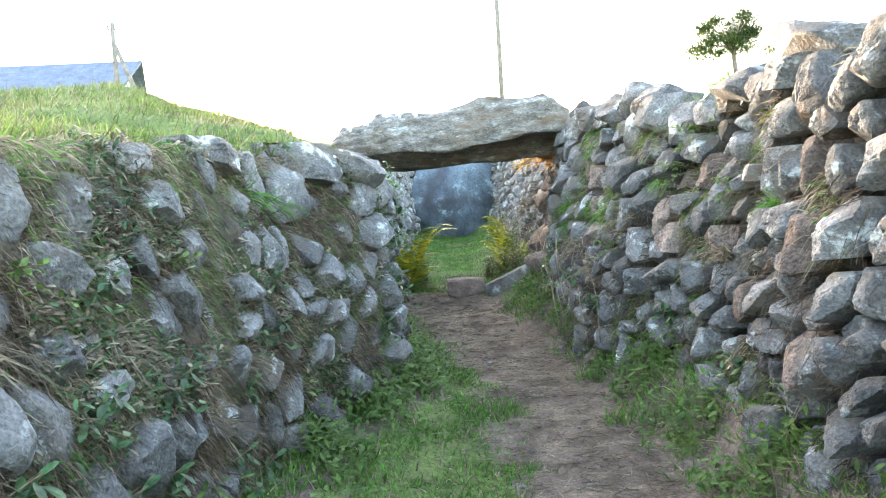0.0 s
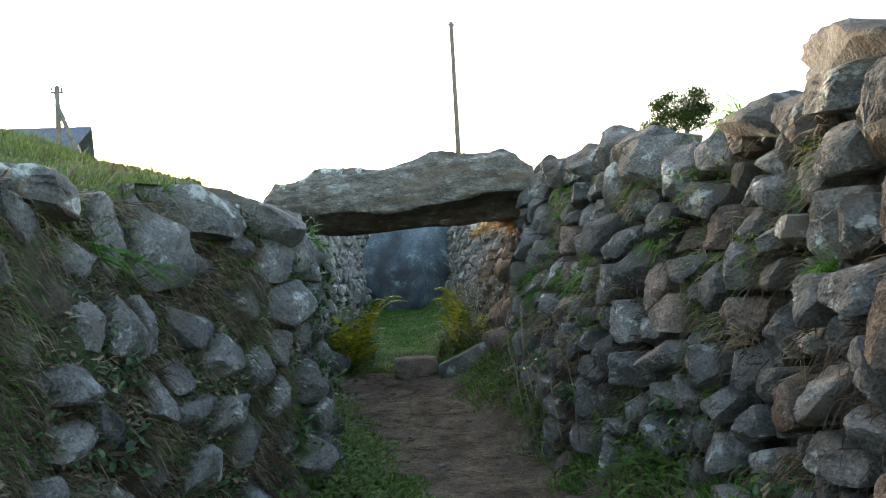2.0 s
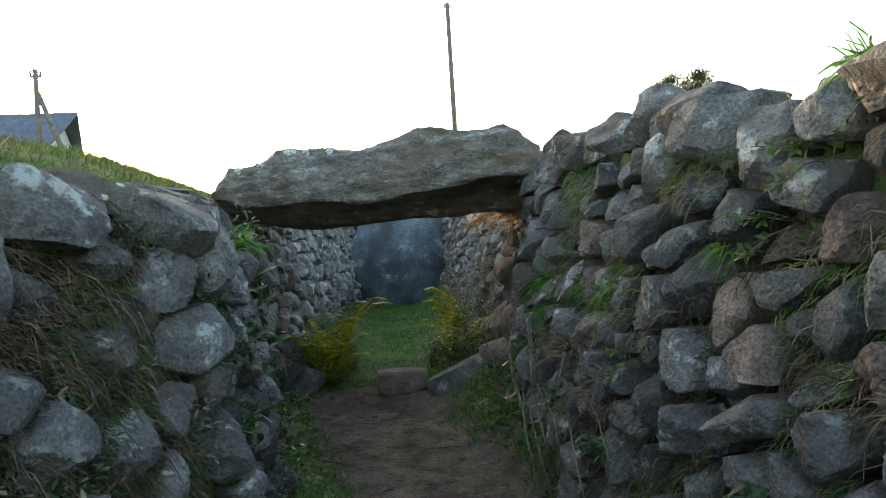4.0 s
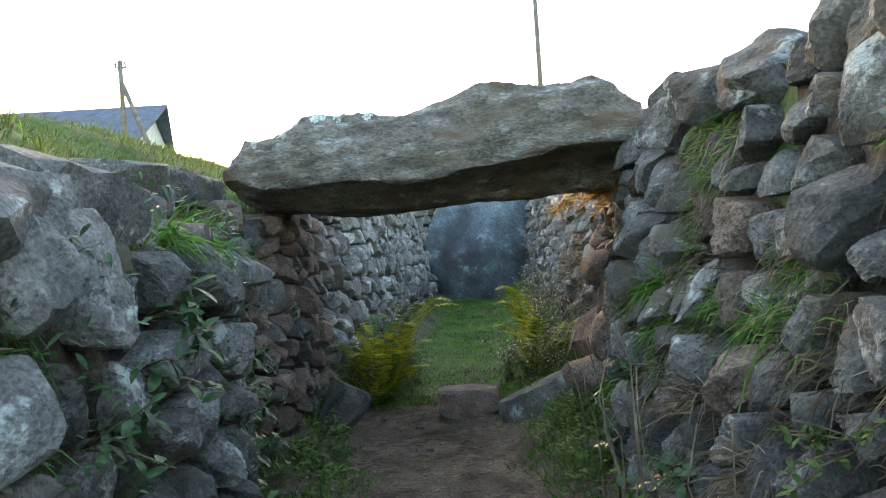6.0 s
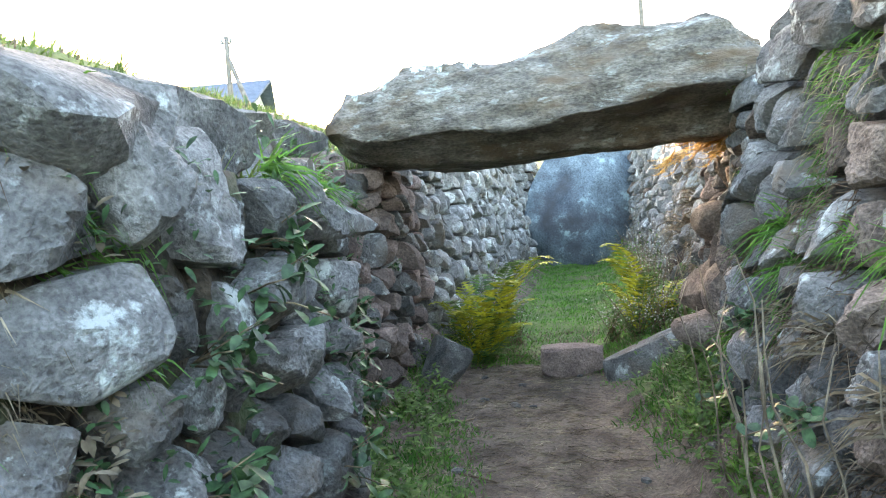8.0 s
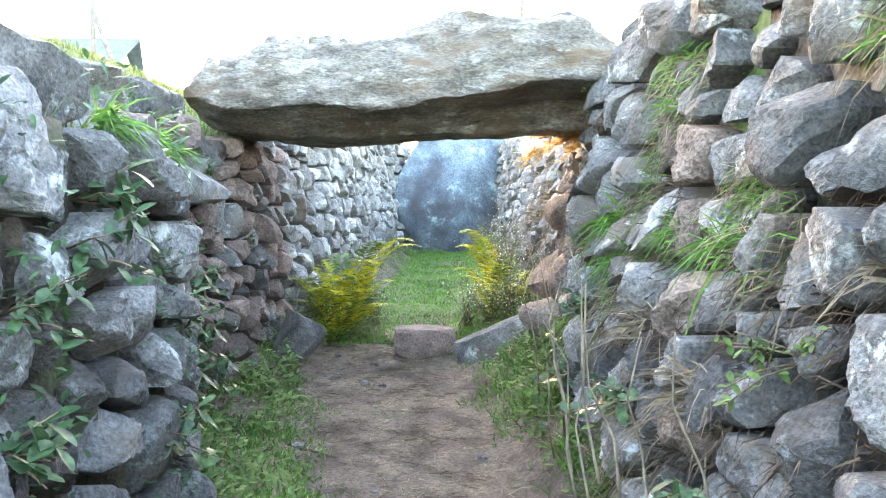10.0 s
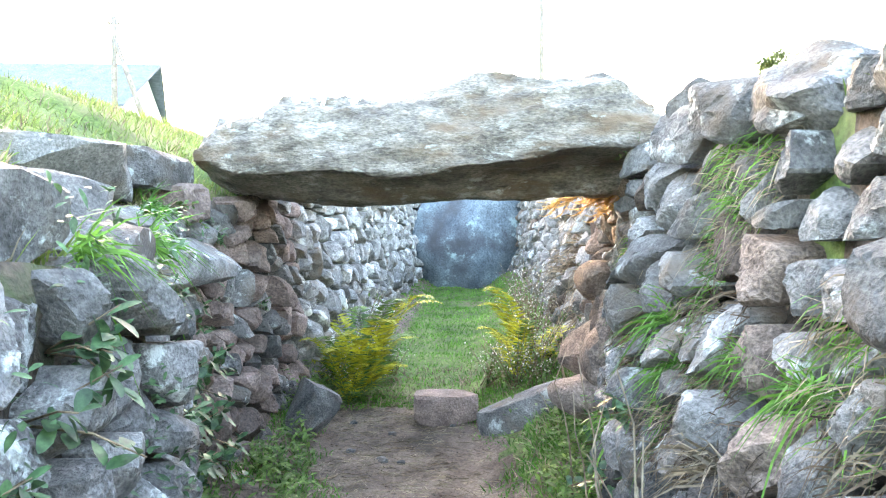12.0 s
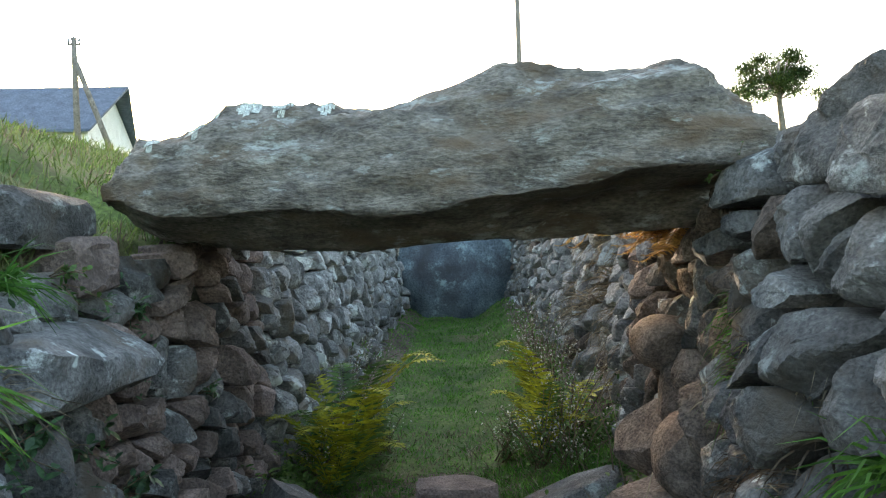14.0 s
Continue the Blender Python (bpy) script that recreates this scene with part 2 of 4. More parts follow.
GROUND = material("trodden_soil_and_turf", (0.07, 0.05, 0.036), (0.215, 0.162, 0.122), scale=5, bump=1.0, fine=60, vary=0, stains=(0.055, 0.042, 0.03), stain_at=0.53)
TURF = material("turf", (0.05, 0.085, 0.02), (0.13, 0.17, 0.045), scale=3, bump=0.6, fine=40, vary=0, stains=(0.16, 0.13, 0.07))
ground = mesh_ob("ground", gverts, gfaces, GROUND)
ground.data.materials.append(TURF)
for poly in ground.data.polygons:
    c = poly.center
    xl, xr = lerp_table(LEFT_X, c.y), lerp_table(RIGHT_X, c.y)
    on_path = abs(c.x - path_x(c.y) - 0.12 * noise.noise((c.y * 0.8, 0, 5))) < path_half(c.y) + 0.10 + 0.15 * noise.noise((c.x * 3, c.y * 3, 1)) and -6 < c.y < 11.0
    in_step = xl - 0.4 < c.x < xr + 0.4 and -4 < c.y < END_Y and c.z < 1.5
    near_wall = c.x < xl + 0.3 or c.x > xr - 0.25
    poly.material_index = 0 if in_step and (on_path or near_wall) else 1
tagged(ground, "trodden earth path between grassy verges and banks", "ground", kind="structure")


# ---- dry-stone walls: each stone a rounded cell of an irregular mosaic ----
def clip(poly, nx, ny, d):
    out = []
    for (ax, ay), (bx, by) in zip(poly, poly[1:] + poly[:1]):
        sa, sb = ax * nx + ay * ny - d, bx * nx + by * ny - d
        if sa <= 0:
            out.append((ax, ay))
        if sa * sb < 0:
            s = sa / (sa - sb)
            out.append((ax + (bx - ax) * s, ay + (by - ay) * s))
    return out


def cells(u0, u1, v_low, v_high, su, sv, rng, jitter=0.5):
    """Irregular cells that fill the band between v_low(u) and v_high(u)."""
    sites = []
    row, v = 0, -0.2
    while v < 3.0:
        u = u0 - su * rng.random()
        while u < u1:
            w = su * rng.choice((0.45, 0.7, 0.9, 1.1, 1.5)) * rng.uniform(0.85, 1.15)
            s = (u + w / 2, v + sv * rng.uniform(-jitter, jitter))
            if u0 < s[0] < u1 and v_low(s[0]) - 0.05 < s[1] < v_high(s[0]) - 0.03 and rng.random() > 0.10:
                sites.append(s)
            u += w
        v += sv * rng.uniform(0.8, 1.25)
        row += 1
    k = su / sv * 0.8
    pts = np.array(sites) * np.array([1, k])
    made = []
    for i, (su_, sv_) in enumerate(sites):
        d = np.sum((pts - pts[i]) ** 2, axis=1)
        order = np.argsort(d)[1:15]
        lo, hi = v_low(su_) - 0.12, v_high(su_) + rng.uniform(-0.05, 0.05)
        poly = [(max(u0, su_ - su * 1.3), lo), (min(u1, su_ + su * 1.3), lo), (min(u1, su_ + su * 1.3), hi), (max(u0, su_ - su * 1.3), hi)]
        for j in order:
            nx, ny = (pts[j] - pts[i])
            mid = (pts[j] + pts[i]) / 2
            dd = nx * mid[0] + ny * mid[1]
            poly = clip(poly, nx, ny * k, dd)
            if len(poly) < 3:
                break
        if len(poly) >= 3:
            area = abs(sum(a[0] * b[1] - b[0] * a[1] for a, b in zip(poly, poly[1:] + poly[:1]))) / 2
            if area > 0.003:
                made.append((poly, area))
    return made


def stone_mesh(poly, area, face, rng, gap=0.012, bulge=0.26, depth=0.22):
    """A hewn, tilted stone from a cell: flat facets with broken edges; face(u, v, out) gives the place in the world."""
    cu = sum(p[0] for p in poly) / len(poly)
    cv = sum(p[1] for p in poly) / len(poly)
    size = math.sqrt(area)
    seed = rng.uniform(0, 100)
    pts = []
    n = len(poly)
    step = max(0.03, size * 0.16)
    for i in range(n):
        (ax, ay), (bx, by) = poly[i], poly[(i + 1) % n]
        edge = math.hypot(bx - ax, by - ay)
        if edge < 0.02:
            pts.append(((ax + bx) / 2, (ay + by) / 2))
            continue
        cut = rng.uniform(0.05, 0.16)
        k = max(1, round(edge / step))
        for j in range(k + 1):
            s = cut + (1 - 2 * cut) * j / k
            pts.append((ax + (bx - ax) * s, ay + (by - ay) * s))
    tu, tv = rng.uniform(-0.32, 0.32), rng.uniform(-0.40, 0.25)
    proud = rng.uniform(-0.04, 0.045) + min(0.03, size * 0.06)
    shrink = 1 - gap * rng.uniform(0.6, 1.7) / max(size * 0.5, 0.03)
    hb = size * bulge * rng.uniform(0.5, 0.95)
    facets = []
    for k in range(rng.randint(5, 8)):
        w = rng.uniform(0, 6.28)
        facets.append((math.cos(w), math.sin(w), rng.uniform(0.05, 0.42) * size, rng.choice((0.35, 0.6, 0.9, 1.4, 2.2))))
    verts, faces = [], []
    m = len(pts)

    def height(pu, pv, f):
        du, dv = pu - cu, pv - cv
        h = hb + tu * du + tv * dv
        for a, b, off, slope in facets:
            e = du * a + dv * b - off
            if e > 0:
                h = min(h, hb + tu * du + tv * dv - min(e * slope, hb + 0.05))
        return h - (hb + 0.015) * f ** 9 * 0.7

    def place(f, pu, pv, out=None):
        q = Vector((pu * 9 + seed, pv * 9, 0))
        wob = 1 + 0.06 * noise.noise(q * 0.8)
        pu, pv = cu + (pu - cu) * f * wob, cv + (pv - cv) * f * wob
        if out is None:
            q = Vector((pu * 11 + seed, pv * 11, 0))
            out = height(pu, pv, f) + noise.noise(q) * size * 0.055 + abs(noise.noise(q * 2.6)) * -size * 0.07 + noise.noise(q * 6) * 0.006
        return face(pu, pv, out + proud)

    for f, out in ((0.90, -depth), (0.99, -0.09), (1.0, None), (0.965, None), (0.88, None), (0.76, None), (0.61, None), (0.44, None), (0.24, None)):
        for pu, pv in pts:
            verts.append(place(f * shrink, pu, pv, out))
    verts.append(place(0.0, cu, cv))
    for r in range(8):
        for i in range(m):
            faces.append((r * m + i, r * m + (i + 1) % m, (r + 1) * m + (i + 1) % m, (r + 1) * m + i))
    for i in range(m):
        faces.append((8 * m + i, 8 * m + (i + 1) % m, len(verts) - 1))
    return verts, faces


def wall_face(side):
    table, batter = (LEFT_X, LEFT_BATTER) if side < 0 else (RIGHT_X, RIGHT_BATTER)

    def face(u, v, out):
        x = lerp_table(table, u)
        dx = (lerp_table(table, u + 0.25) - lerp_table(table, u - 0.25)) / 0.5
        ln = math.hypot(1, dx)
        back = (v - 0.95) * lerp_table(batter, u) * (1.0 if v > 0.95 else -0.1) + 0.05 * noise.noise((u * 1.1, v * 1.3, 7 * side))
        o = out - back
        return (x - side * o / ln, u + side * o * dx / ln, v)
    return face


def stone_wall(name, label, side, y0, y1, su, sv, mats, seed, gap=0.012, earth=0.085, core=None, cover=None):
    rng = random.Random(seed)
    face = wall_face(side)
    tops = LEFT_TOP if side < 0 else RIGHT_TOP
    edge_x = LEFT_X if side < 0 else RIGHT_X
    v_low = lambda u: trench_z(lerp_table(edge_x, u), u) - 0.06
    v_high = lambda u: lerp_table(tops, u)
    verts, faces = [], []
    steps = max(2, round((y1 - y0) / 0.04))
    rows = 40
    for i in range(steps + 1):
        u = y0 + (y1 - y0) * i / steps
        hi, lo = v_high(u) - 0.06, v_low(u) - 0.2
        for j in range(rows + 1):
            v = lo + (hi - lo) * j / rows
            verts.append(face(u, v, -earth + (cover(u, v) if cover else 0) + 0.04 * noise.noise((u * 5, v * 5, 3)) + 0.03 * noise.noise((u * 14, v * 14, 3))))
        verts.append(face(u, hi - 0.02, -0.45))
        verts.append(face(u, lo, -0.45))
    c = rows + 3
    for i in range(steps):
        for j in range(c):
            a, b = i * c + j, i * c + (j + 1) % c
            faces.append((a, b, b + c, a + c))
    faces.append(tuple(range(c)))
    faces.append(tuple(range(steps * c, steps * c + c)))
    wall = mesh_ob(name, verts, faces, core or EARTH)
    tagged(wall, label, "wall", kind="structure")
    made = cells(y0, y1, v_low, v_high, su, sv, rng)
    for k, (poly, area) in enumerate(made):
        sv_, sf = stone_mesh(poly, area, face, rng, gap)
        mat = mats[0] if rng.random() < (0.65 if len(mats) > 2 else 0.92) else mats[-1]
        mesh_ob("stone", sv_, sf, mat, wall, crease=22)
    return wall


# ---- capstone over the passage ----
def capstone(name, label):
    prof_top = [(0.40, 2.160), (0.51, 2.240), (0.73, 2.285), (0.88, 2.355), (1.2, 2.365), (1.35, 2.345), (1.55, 2.355), (1.73, 2.375), (1.88, 2.410), (2.06, 2.425), (2.50, 2.430), (2.60, 2.370), (2.68, 2.320), (2.80, 2.260)]
    prof_ledge = [(0.40, 2.05), (0.62, 1.955), (0.89, 1.97), (1.2, 1.94), (1.5, 1.93), (1.71, 1.95), (1.93, 1.985), (2.12, 1.995), (2.29, 2.04), (2.47, 2.05), (2.80, 2.06)]
    prof_bot = [(0.40, 1.90), (0.68, 1.86), (1.0, 1.81), (1.36, 1.80), (1.82, 1.825), (2.4, 1.84), (2.80, 1.85)]
    front = [(0.40, 8.98), (1.0, 8.78), (1.7, 8.60), (2.45, 8.42), (2.80, 8.46)]
    verts, faces = [], []
    n, ring = 200, 72
    for i in range(n + 1):
        x = 0.40 + 2.40 * i / n
        top, led, bot, fy = (lerp_table(t, x) for t in (prof_top, prof_ledge, prof_bot, front))
        notch = 0.16 * smooth(1.75, 2.2, x)
        sec = [(0.20, top), (0.07, top - 0.06), (0.0, (top + led) / 2), (0.03, led), (0.12, led - 0.02), (0.24 + notch, led * 0.6 + bot * 0.4 + notch * 0.2), (0.46 + notch, bot), (1.15, bot + 0.01),
               (1.28, bot + 0.10), (1.30, (top + bot) / 2), (1.1, top - 0.06), (0.6, top - 0.01)]
        end = min(1.0, (x - 0.40) / 0.12, (2.80 - x) / 0.06)
        cz, cy = (top + bot) / 2, 0.5
        s_end = 0.5 + 0.5 * math.sqrt(max(0, min(1, end)))
        k = len(sec)
        for r in range(ring):
            w = r / ring * k
            a, b = sec[int(w) % k], sec[(int(w) + 1) % k]
            f = w - int(w)
            yy, zz = a[0] + (b[0] - a[0]) * f, a[1] + (b[1] - a[1]) * f
            yy, zz = cy + (yy - cy) * (0.75 + 0.25 * s_end), cz + (zz - cz) * s_end
            q = Vector((x * 3, (fy + yy) * 3, zz * 5))
            d = 0.035 * noise.noise(q) + 0.02 * noise.noise(q * 2.7) + 0.045 * noise.noise(Vector((x * 2.4, yy * 4, zz * 20 - x * 2.2))) - 0.030 * abs(noise.noise(Vector((x * 6, yy * 6, zz * 34 - x * 4)))) + 0.016 * noise.noise(Vector((x * 17, yy * 20, zz * 45))) + 0.006 * noise.noise(Vector((x * 45, yy * 45, zz * 80)))
            verts.append((x + d * 0.3, fy + yy - (d if yy < 0.5 else -d), zz + d * (0.6 if zz > cz else 0.4)))
    for i in range(n):
        for r in range(ring):
            faces.append((i * ring + r, i * ring + (r + 1) % ring, (i + 1) * ring + (r + 1) % ring, (i + 1) * ring + r))
    faces.append(tuple(range(ring)))
    faces.append(tuple(range(n * ring, (n + 1) * ring)))
    ob = mesh_ob(name, verts, faces, SLAB)
    for cx, r0, hx, hr in ((0.80, 1.0, 0.07, 5.5), (0.98, 0.5, 0.045, 4), (1.10, 0.8, 0.04, 4), (1.27, 1.5, 0.025, 2.5), (0.60, 4.0, 0.03, 3)):
        lv, lf = [], []
        for i in range(n):
            for r in range(-8, 16):
                x = 0.40 + 2.40 * (i + 0.5) / n
                e = ((x - cx) / hx) ** 2 + ((r + 0.5 - r0) / hr) ** 2 + 0.9 * noise.noise((x * 30, r * 0.55, cx * 9))
                if e < 1:
                    k = len(lv)
                    quad = [Vector(verts[a * ring + b % ring]) for a, b in ((i, r), (i, r + 1), (i + 1, r + 1), (i + 1, r))]
                    nrm = (quad[1] - quad[0]).cross(quad[3] - quad[0]).normalized()
                    if nrm.y > 0.3 or nrm.z < -0.6:
                        nrm = -nrm
                    lv += [c + nrm * 0.004 for c in quad]
                    lf.append((k, k + 1, k + 2, k + 3))
        if lf:
            tagged(mesh_ob("lichen_patch", lv, lf, LICHEN, ob), "pale crusty lichen patch")
    return tagged(ob, label, "capstone")


capstone("capstone", "long rough grey granite slab spanning the passage walls")


def rock(name, label, at, size, mat, rot=(0, 0, 0), seed=0, cuts=7, rough=0.10, group="", category="rock", level=3, axis=True):
    """A rock: a ball cut by planes into faces, then roughened."""
    rng = random.Random(seed)
    bm = bmesh.new()
    bmesh.ops.create_icosphere(bm, subdivisions=level, radius=1.0)
    planes = [(Vector((rng.gauss(0, 1), rng.gauss(0, 1), rng.gauss(0, 1))).normalized(), rng.uniform(0.5, 0.8)) for _ in range(cuts)]
    planes += [] if not axis else [(Vector(a), rng.uniform(0.6, 0.75)) for a in ((0, 0, -1), (0, 0, 1), (0, -1, 0), (1, 0, 0), (-1, 0, 0))]
    for v in bm.verts:
        for nrm, d in planes:
            e = v.co.dot(nrm) - d
            if e > 0:
                v.co -= nrm * e
        v.co *= 1 + rough * noise.noise(v.co * 2 + Vector((seed, 0, 0))) + rough * 0.4 * noise.noise(v.co * 6 + Vector((0, seed, 0)))
    m = pose(0, 0, 0, *rot) @ Matrix.Diagonal((size[0] / 1.4, size[1] / 1.4, size[2] / 1.4, 1))
    bm.transform(m)
    for f in bm.faces:
        f.smooth = True
    ob = part(name, bm, mat)
    ob.data.set_sharp_from_angle(angle=radians(24))
    ob.location = at
    return tagged(ob, label, category, group)


end_boulder = rock("boulder", "huge upright blue-grey boulder closing the passage end", (2.70, 18.95, 1.52), (1.88, 0.9, 2.3), BOULDER, (0, 26, 0), 5, 2, 0.06, category="boulder", level=5, axis=False)


for v in end_boulder.data.vertices:
    k = smooth(-1.1, 0.5, v.co.z)
    v.co.x = v.co.x * (0.66 + 0.34 * k) + 0.16 * (1 - k)


# ---- grass and weeds ----
def blade_mesh(name, roots, mat, parent=None, at=None):
    """roots: (place, direction of growth, length, width, droop). Thin tapered blades in one mesh."""
    rng = random.Random(len(roots))
    verts, faces = [], []
    for p, d, ln, w, droop in roots:
        p, d = Vector(p), Vector(d).normalized()
        s = d.cross(Vector((rng.gauss(0, 1), rng.gauss(0, 1), rng.gauss(0, 0.3)))).normalized() * w * 0.5
        fall = Vector((0, 0, -droop * ln))
        mid, tip = p + d * ln * 0.55 + fall * 0.3, p + d * ln + fall
        k = len(verts)
        verts += [p - s, p + s, mid - s * 0.8, mid + s * 0.8, tip]
        faces += [(k, k + 1, k + 3, k + 2), (k + 2, k + 3, k + 4)]
    return mesh_ob(name, verts, faces, mat, parent, at=at)


def verge_roots(n, y0, y1, rng, tall):
    roots = []
    while len(roots) < n:
        y = rng.uniform(y0, y1)
        xl, xr = lerp_table(LEFT_X, y), lerp_table(RIGHT_X, y)
        x = rng.uniform(xl - 0.02, xr + 0.05)
        off = abs(x - path_x(y) - 0.12 * noise.noise((y * 0.8, 0, 5)))
        clump = noise.noise((x * 2.6, y * 2.6, 9))
        if y < 10.6 and (off < path_half(y) - 0.08 + 0.2 * noise.noise((x * 3, y * 3, 1)) + 0.16 * rng.random() or (clump < -0.12 and rng.random() < 0.8)):
            continue
        h = tall * rng.uniform(0.4, 1.1) * (0.75 + 0.9 * max(0, clump)) * (1.6 if (x > xr - 0.45 or x < xl + 0.2) and y < 10.6 else 1)
        roots.append(((x, y, trench_z(x, y) - 0.01), (rng.gauss(0, 0.45), rng.gauss(0, 0.45), 1), h, rng.uniform(0.004, 0.009), rng.uniform(0.1, 0.6)))
    return roots


rng = random.Random(3)
tagged(blade_mesh("verge_grass", verge_roots(38000, 1.2, 10.9, rng, 0.095), GRASS), "green grass along the foot of the walls", "grass", kind="stuff")
tagged(blade_mesh("lawn_grass", verge_roots(26000, 10.6, 19.2, rng, 0.085), LAWN), "short bright green grass on the passage floor", "grass", kind="stuff")
tagged(blade_mesh("dry_verge_grass", verge_roots(7500, 1.2, 12.0, rng, 0.13), STRAW), "dead straw among the verge grass", "grass", kind="stuff")
top_roots, seed_roots = [], []
for _ in range(42000):
    y = rng.uniform(1.2, 13)
    d = 3.6 * rng.random() ** 1.5
    x = lerp_table(LEFT_X, y) - 0.10 - d
    back = (lerp_table(LEFT_TOP, y) - 0.95) * lerp_table(LEFT_BATTER, y)
    if d < back * 0.75 or (8.5 < y < 10.2 and d < 0.15):
        continue
    z = max(ground_z(x, y), lerp_table(LEFT_TOP, y) - 0.06 if d < 0.5 else 0)
    (top_roots if rng.random() < 0.82 else seed_roots).append(((x, y, z - 0.01), (rng.gauss(0.12, 0.4), rng.gauss(0, 0.4), 1), rng.uniform(0.05, 0.14) * (1 + 0.7 * noise.noise((x * 2, y * 2, 3))), rng.uniform(0.004, 0.009), rng.uniform(0.1, 0.6)))
tagged(blade_mesh("bank_grass", top_roots, GRASS_TOP), "sunlit yellow-green grass on the bank", "grass", kind="stuff")
tagged(blade_mesh("bank_straw", seed_roots, STRAW), "dry straw on the grassy bank", "grass", kind="stuff")
right_roots = []
for _ in range(5000):
    y = rng.uniform(2.5, 12)
    x = lerp_table(RIGHT_X, y) + 0.3 + rng.random() * 1.2
    z = max(ground_z(x, y), lerp_table(RIGHT_TOP, y) - 0.10 if x < lerp_table(RIGHT_X, y) + 0.5 else 0)
    right_roots.append(((x, y, z), (rng.gauss(-0.1, 0.4), rng.gauss(0, 0.4), 1), rng.uniform(0.05, 0.13), 0.006, rng.uniform(0.1, 0.6)))
tagged(blade_mesh("wall_top_grass", right_roots, GRASS_TOP), "short grass behind the wall top", "grass", kind="stuff")


def wall_roots(side, n, y0, y1, z0, z1, ln, rng, thresh=0.0, patch=1.6):
    face, roots = wall_face(side), []
    while len(roots) < n:
        u, v = rng.uniform(y0, y1), rng.uniform(z0, z1)
        if v > lerp_table(LEFT_TOP if side < 0 else RIGHT_TOP, u) + 0.02 or noise.noise((u * patch, v * patch * 1.3, 31 * side)) < thresh:
            continue
        roots.append((face(u, v, -0.01), (-side * rng.uniform(0.4, 1.2), rng.gauss(0, 0.7), rng.uniform(-0.5, 1.0)), ln * rng.uniform(0.4, 1.2), rng.uniform(0.003, 0.006), rng.uniform(0.4, 1.3)))
    return roots


tagged(blade_mesh("hanging_straw", wall_roots(-1, 34000, 1.5, 5.6, 0.2, 1.75, 0.10, rng, -0.30, 2.4), STRAW), "dry straw hanging over the bank wall", "grass", kind="stuff")
tagged(blade_mesh("hanging_grass", wall_roots(-1, 10000, 1.5, 5.8, 0.25, 1.85, 0.085, rng, -0.02, 2.3), GRASS), "green grass growing from the wall joints", "grass", kind="stuff")
tagged(blade_mesh("wall_straw", wall_roots(1, 3200, 3.2, 8.6, 0.4, 1.9, 0.13, rng, 0.15, 1.9), STRAW), "dry straw caught on the rubble wall", "grass", kind="stuff")
tagged(blade_mesh("wall_grass", wall_roots(1, 2600, 3.2, 8.6, 0.4, 2.0, 0.10, rng, 0.22, 1.9), GRASS), "green grass in the rubble wall joints", "grass", kind="stuff")
tagged(blade_mesh("far_wall_straw", wall_roots(1, 2200, 10.6, 18.5, 0.6, 2.0, 0.2, rng, 0.1, 1.2), STRAW), "pale dry weeds along the far wall", "weeds", kind="stuff")
DEAD = material("dead_brown_stems", (0.045, 0.032, 0.022), (0.15, 0.11, 0.075), rough=0.9, scale=6, bump=0, fine=30, vary=0.45, island=True, trans=0.15)
tagged(blade_mesh("dead_stems", wall_roots(1, 5200, 2.5, 8.4, 0.25, 1.5, 0.11, rng, 0.0, 2.4), DEAD), "tangled dead brown stems against the rubble wall", "weeds", kind="stuff")
tagged(blade_mesh("dead_roots", wall_roots(-1, 14000, 1.5, 5.6, 0.2, 1.6, 0.11, rng, -0.1, 2.6), DEAD), "tangled dead brown roots on the bank wall", "weeds", kind="stuff")
loose = []
for _ in range(9000):
    y = rng.uniform(2.5, 11)
    x = path_x(y) + rng.gauss(0, 0.42)
    a = rng.uniform(0, 6.28)
    loose.append(((x, y, trench_z(x, y) + 0.006), (math.cos(a), math.sin(a), 0.05), rng.uniform(0.03, 0.13), 0.004, 0))
tagged(blade_mesh("loose_straw", loose, STRAW), "loose straw scattered on the trodden path", "straw", kind="stuff")


def leaf_shape(verts, faces, base, way, up, ln, w, cup=0.15):
    """One oval leaf of eight points, bent along its rib."""
    way, up = Vector(way).normalized(), Vector(up)
    side = way.cross(up).normalized()
    nrm = side.cross(way)
    k = len(verts)
    base = Vector(base)
    for s, f in ((0, 0.08), (0.35, 0.8), (0.65, 1.0), (0.9, 0.55)):
        c = base + way * ln * s - nrm * cup * ln * s * s
        verts.extend((c - side * w * f / 2 + nrm * w * 0.12 * f, c, c + side * w * f / 2 + nrm * w * 0.12 * f))
    verts.append(base + way * ln - nrm * cup * ln)
    for r in range(3):
        for c in range(2):
            a = k + r * 3 + c
            faces.append((a, a + 1, a + 4, a + 3))
    faces.append((k + 9, k + 10, k + 12))
    faces.append((k + 10, k + 11, k + 12))


